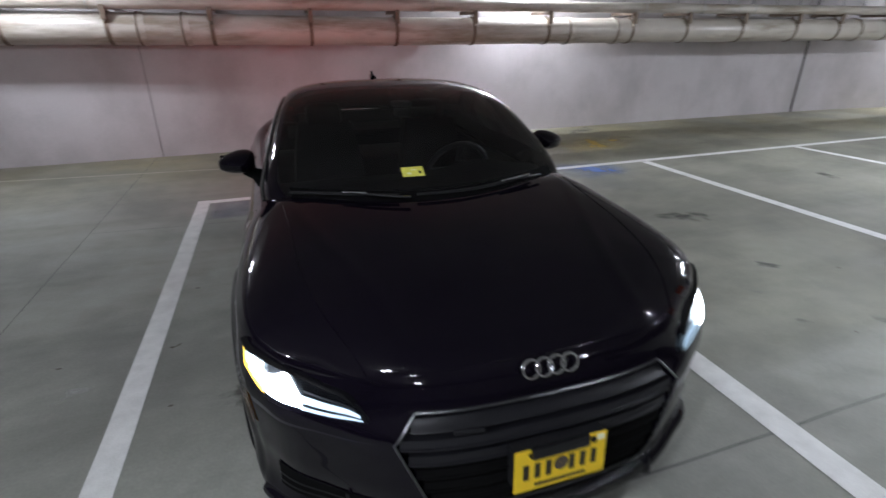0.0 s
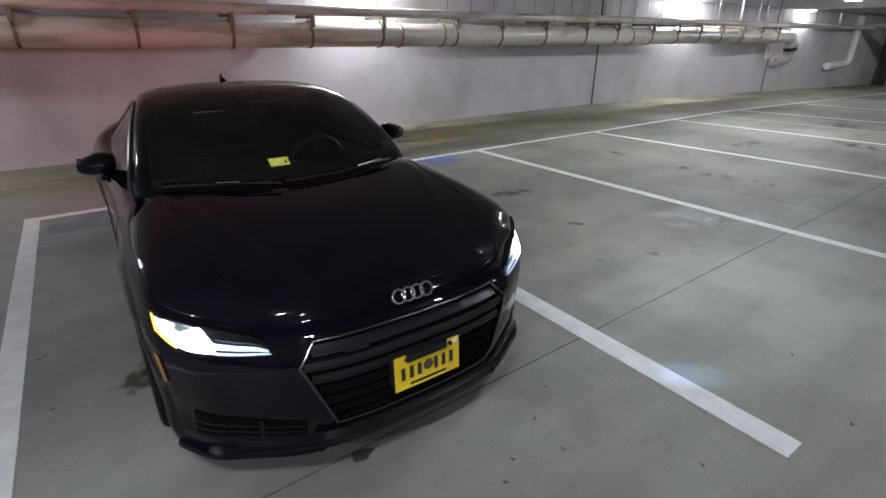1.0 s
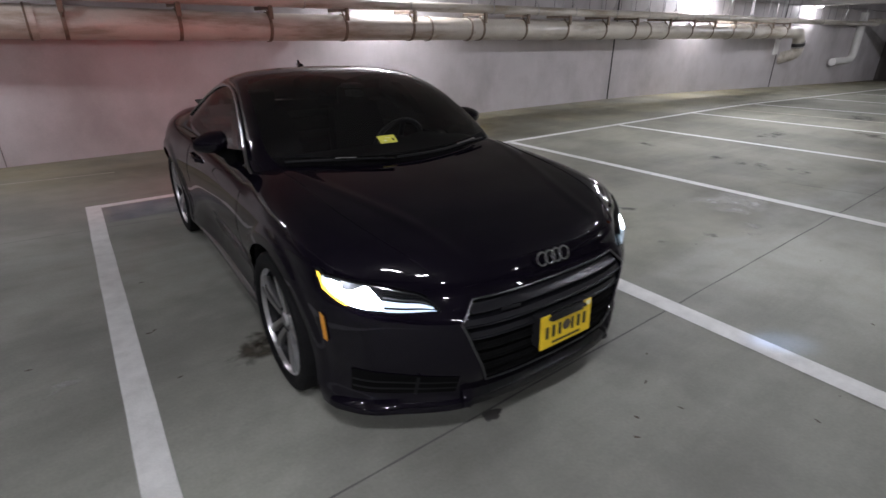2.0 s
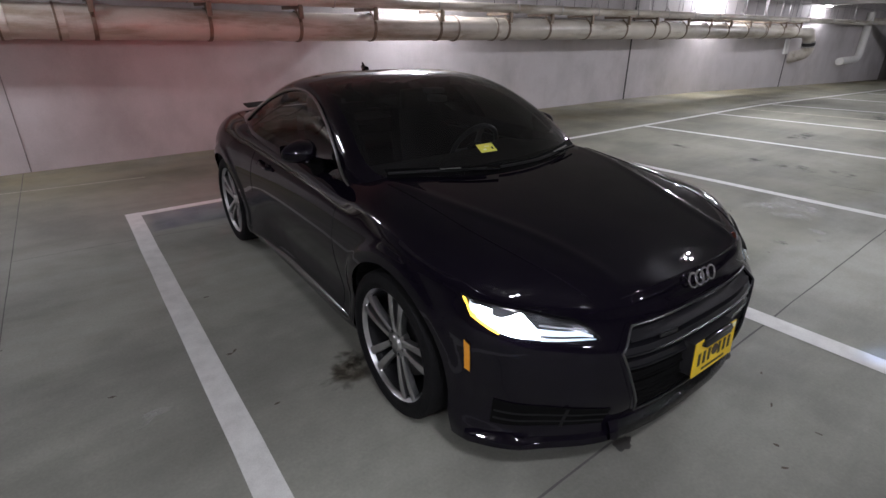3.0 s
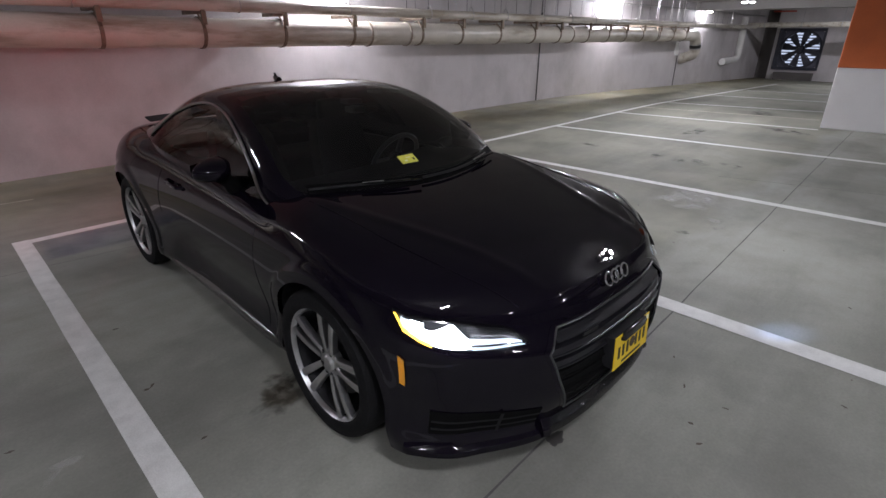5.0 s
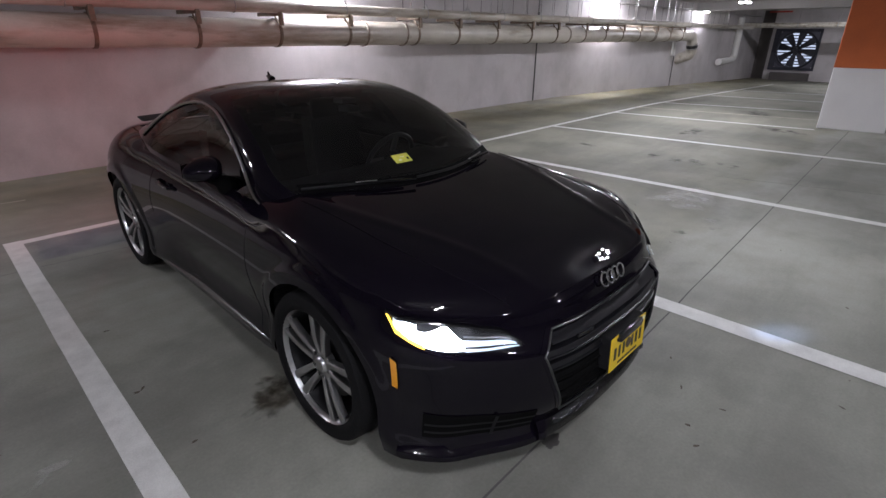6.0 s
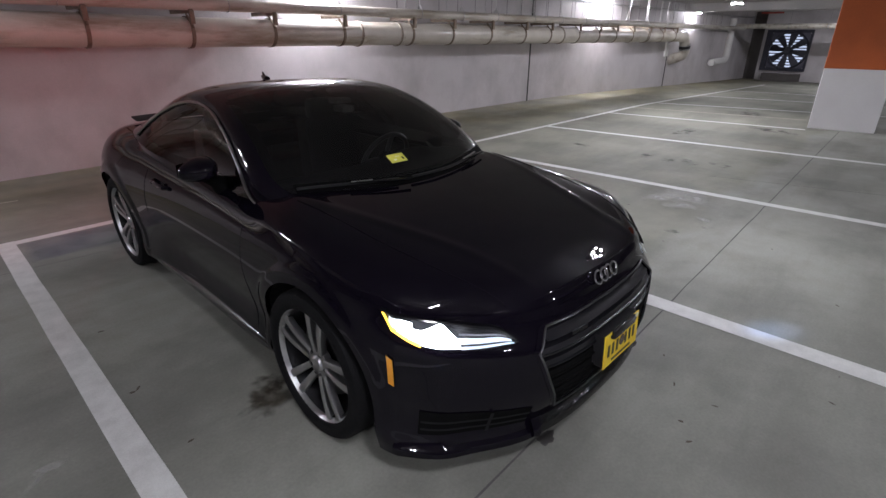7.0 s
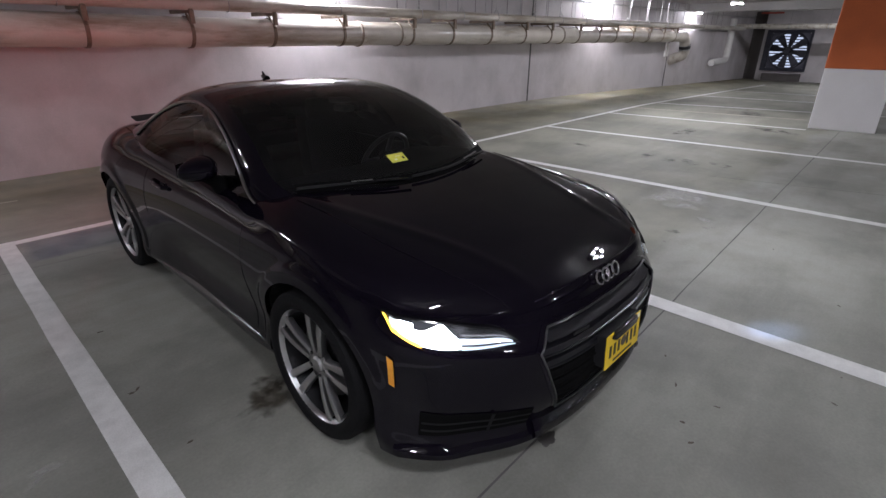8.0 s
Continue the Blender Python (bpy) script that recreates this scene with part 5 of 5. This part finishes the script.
# ---- mirrors, handles, wipers, aerial ----
for s in (-1, 1):
    bm = bmesh.new()
    bmesh.ops.create_uvsphere(bm, u_segments=36, v_segments=20, radius=1)
    for v in bm.verts:
        x, y, z = v.co
        # a boxy shell: squared outline, domed front, flat back, lower towards the tip
        r = math.hypot(x, z)
        g = r / max(1e-6, (abs(x) ** 3.2 + abs(z) ** 3.2) ** (1 / 3.2)) if r > 1e-6 else 1.0
        x, z = x * g, z * g
        k = 1 - 0.30 * smoothstep(-0.2, 1.0, x)
        v.co = (x * 0.090, (y * 0.115 if y < 0 else y * 0.035) * k, z * 0.058 * k - 0.008 * x)
    mirror = part("door_mirror", bm, M_PAINT, car, "glossy black door mirror", smooth=True, at=Matrix.Translation((s * 0.902, -0.355, 1.036)) @ (Matrix.Diagonal((s, 1, 1, 1))) @ pose(0, 0, 0, 0, 0, -10))
    bm = grid_bm([[(-0.075 + 0.15 * k / 8, 0.037, (-0.036 + 0.072 * q / 4) * (1 - 0.12 * (k / 8))) for q in range(5)] for k in range(9)])
    part("mirror_glass", bm, M_CHROME, mirror, "mirror glass")
    bm = tube_bm([(-0.15, 0.0, -0.135), (-0.115, -0.005, -0.10), (-0.08, -0.01, -0.072), (-0.03, -0.015, -0.045)], [0.062, 0.050, 0.032, 0.024], 12)
    part("mirror_stalk", bm, M_VOID, mirror, smooth=True)
    hx = s * (SIDE(0.33) - FLANK(0.81) + 0.0)
    handle = part("door_handle", tube_bm([(hx - s * 0.012, 0.23, 0.812), (hx + s * 0.018, 0.255, 0.814), (hx + s * 0.022, 0.34, 0.818), (hx + s * 0.018, 0.425, 0.822), (hx - s * 0.012, 0.45, 0.822)], [0.012, 0.014, 0.014, 0.014, 0.012], 10), M_PAINT, car, "glossy black door handle", smooth=True)
    bm = lathe_bm([(s * 0.0, 0.001), (s * 0.002, 0.035), (s * 0.004, 0.038)], "x", 16)
    part("handle_cup", bm, M_TRIM, handle, at=pose(hx, 0.30, 0.80))
    # door and fender seams
    for yy, z0, z1 in ((-0.70, 0.25, 0.84), (0.62, 0.28, 0.86)):
        pts = [(s * (SIDE(yy) - FLANK(z) * 1.0 + 0.0004), yy + 0.10 * (0.55 - z) * (1 if yy > 0 else 0.3), z) for z in [z0 + (z1 - z0) * k / 16 for k in range(17)]]
        part("door_seam", tube_bm(pts, 0.0016, 5), M_TRIM, car, "dark door gap")


def windscreen_point(x, y0, out=0.0):
    rx, rz, tz = RAIL_X(y0), RAIL_Z(y0), ROOF_Z(y0)
    q = min(1.0, abs(x) / rx)
    return Vector((x, y0 - BOW(y0) * (1 - q * q) - out * 0.5, rz + (tz - rz) * (1 - q ** 3.2) + out))


def wiper_point(x, out):
    return windscreen_point(x, -0.904 + 0.085 * (x / 0.69) ** 2, out)


for x0, x1, glint0, glint1 in ((-0.66, -0.20, -0.44, -0.34), (-0.12, 0.50, 0.30, 0.48)):
    pts = [wiper_point(x0 + (x1 - x0) * k / 12, 0.012) for k in range(13)]
    wiper = part("wiper", tube_bm(pts, 0.007, 6), M_TRIM, car, "black wiper blade", smooth=True)
    # chrome strip added to stand in for the highlight along the blade
    part("wiper_glint", tube_bm([wiper_point(glint0 + (glint1 - glint0) * k / 4, 0.021) for k in range(5)], 0.0055, 6), M_CHROME, wiper, "bright metal strip added for the glint on the wiper", smooth=True)
    arm = [wiper_point(glint0 + (x1 + 0.04 - glint0) * k / 6, 0.020) + Vector((0, -0.006 * k, -0.001 * k)) for k in range(7)]
    part("wiper_arm", tube_bm(arm, [0.004 + 0.0006 * k for k in range(7)], 6), M_GLOSSTRIM, wiper, smooth=True)
cowl = [[windscreen_point(-0.66 + 1.32 * k / 24, -0.89 + 0.09 * (-1 + k / 12) ** 2, -0.012) + Vector((0, -0.05, -0.02)), windscreen_point(-0.66 + 1.32 * k / 24, -0.88 + 0.09 * (-1 + k / 12) ** 2, 0.003)] for k in range(25)]
part("cowl", grid_bm(cowl, flip=True), M_VOID, car, "black scuttle panel under the windscreen", smooth=True)
bm = tube_bm([(0, 0.53, 1.354), (0, 0.575, 1.366), (0, 0.60, 1.372)], [0.022, 0.018, 0.008], 10)
aerial = part("aerial", bm, M_GLOSSTRIM, car, "small black roof aerial", smooth=True)
part("aerial_tip", tube_bm([(0, 0.56, 1.36), (0, 0.585, 1.398)], [0.012, 0.006], 8), M_GLOSSTRIM, aerial, smooth=True)

# ---- inside ----
st = [windscreen_point(-0.105 + dx, y0, 0.003) for y0 in (-0.803, -0.752) for dx in (-0.052, 0.052)]
bm = bmesh.new()
vs = [bm.verts.new(p) for p in st]
bm.faces.new((vs[0], vs[1], vs[3], vs[2]))
sticker = part("permit_sticker", bm, M_STICKER, car, "yellow paper permit inside the windscreen")
for dx, dy, w, h in ((-0.028, 0.010, 0.018, 0.010), (0.026, 0.012, 0.012, 0.014), (-0.01, 0.030, 0.03, 0.004)):
    a = windscreen_point(-0.105 + dx, -0.803 + dy, 0.005)
    b = windscreen_point(-0.105 + dx + w, -0.803 + dy, 0.005)
    c = windscreen_point(-0.105 + dx + w, -0.803 + dy + h, 0.005)
    d = windscreen_point(-0.105 + dx, -0.803 + dy + h, 0.005)
    bm = bmesh.new()
    bm.faces.new([bm.verts.new(p) for p in (a, b, c, d)])
    part("sticker_bar", bm, M_DASH if dx > 0 else M_STICKERB, sticker, "printed bar")

rows = []
for k in range(25):
    x = -0.70 + 1.40 * k / 24
    hump = 0.045 * math.exp(-((x - 0.38) / 0.17) ** 2)
    rows.append([(x, -0.93 + 0.10 * (x / 0.7) ** 2, 0.945), (x, -0.70, 0.955 + hump * 0.3), (x, -0.52, 0.945 + hump), (x, -0.46, 0.92 + hump), (x, -0.44, 0.84), (x, -0.50, 0.60)])
part("dashboard", grid_bm(rows), M_DASH, car, "dark soft dashboard", smooth=40)
part("cabin_floor", box_bm(-0.74, 0.74, -0.86, 1.5, 0.25, 0.30), M_DASH, car, "dark carpet")
part("rear_bench", box_bm(-0.55, 0.55, 0.62, 1.15, 0.30, 0.78, 0.06), M_SEAT, car, "dark rear bench", smooth=40)
part("boot_wall", box_bm(-0.76, 0.76, 1.50, 1.54, 0.25, 0.93, 0.005, box_bm(-0.5, 0.5, 1.50, 1.53, 0.9, 1.0)), M_DASH, car, "dark lining behind the seats")
part("parcel_shelf", box_bm(-0.60, 0.60, 1.10, 1.60, 0.86, 0.90, 0.01), M_DASH, car)
for s in (-1, 1):
    part("door_card", box_bm(s * 0.72, s * 0.755, -0.75, 1.0, 0.35, 0.90, 0.01), M_DASH, car, "dark inner door panel")
    sx = s * 0.37
    seat = part("seat", box_bm(sx - 0.25, sx + 0.25, -0.25, 0.30, 0.36, 0.52, 0.05), M_SEAT, car, "dark leather bucket seat", smooth=40)
    rows = []
    for k in range(13):
        t = k / 12
        z = 0.46 + 0.62 * t
        y = 0.26 + 0.20 * t
        w = 0.25 - 0.07 * t ** 2
        rows.append([(sx - w, y - 0.07 + 0.02 * t, z), (sx - w * 0.72, y - 0.045, z), (sx, y - 0.03, z), (sx + w * 0.72, y - 0.045, z), (sx + w, y - 0.07 + 0.02 * t, z), (sx + w, y + 0.07, z), (sx - w, y + 0.07, z), (sx - w, y - 0.07 + 0.02 * t, z)])
    part("backrest", grid_bm(rows), M_SEAT, seat, smooth=50)
    part("headrest", box_bm(sx - 0.12, sx + 0.12, 0.42, 0.52, 1.06, 1.21, 0.035), M_SEAT, seat, smooth=40)
wheel_at = pose(0.335, -0.30, 0.885, -65)
pts = [(0.182 * math.cos(t), 0.182 * math.sin(t), 0) for t in [2 * math.pi * k / 40 for k in range(40)]]
sw = part("steering_wheel", tube_bm(pts, 0.016, 8, closed=True), M_RIMLEATHER, car, "dark leather steering wheel", smooth=True, at=wheel_at)
part("wheel_boss", lathe_bm([(-0.02, 0.06), (0.01, 0.065), (0.025, 0.05), (0.028, 0.001)], "z", 24), M_DASH, sw, smooth=40)
for a in (0, 180, 270):
    part("wheel_spoke", box_bm(0.05, 0.175, -0.018, 0.018, -0.008, 0.008, 0.004), M_DULLCHROME, sw, at=pose(0, 0, 0, 0, 0, a))
inner = part("inner_mirror", box_bm(0.0, 0.20, -0.32, -0.285, 1.205, 1.265, 0.014), M_GLOSSTRIM, car, "inside mirror", smooth=40)
part("mirror_glass", box_bm(0.012, 0.188, -0.286, -0.282, 1.214, 1.256, 0.0015), M_CHROME, inner, "mirror glass")
part("mirror_foot", box_bm(-0.05, 0.035, -0.40, -0.30, 1.225, 1.262, 0.01, box_bm(-0.06, 0.045, -0.36, -0.27, 1.272, 1.30, 0.008)), M_FABRIC, car, "grey sensor housing at the windscreen", smooth=40)
rows = []
for i, row in enumerate(PROF):
    if -0.04 < YS[i] < 0.86:
        half = [(x, y, z - 0.022) for x, z, y in row[N_R + 1:]]
        rows.append([(-x * 0.97, y, z) for x, y, z in half] + [(x * 0.97, y, z) for x, y, z in reversed(half[:-1])])
part("headlining", grid_bm(rows), M_FABRIC, car, "grey fabric headlining", smooth=True)
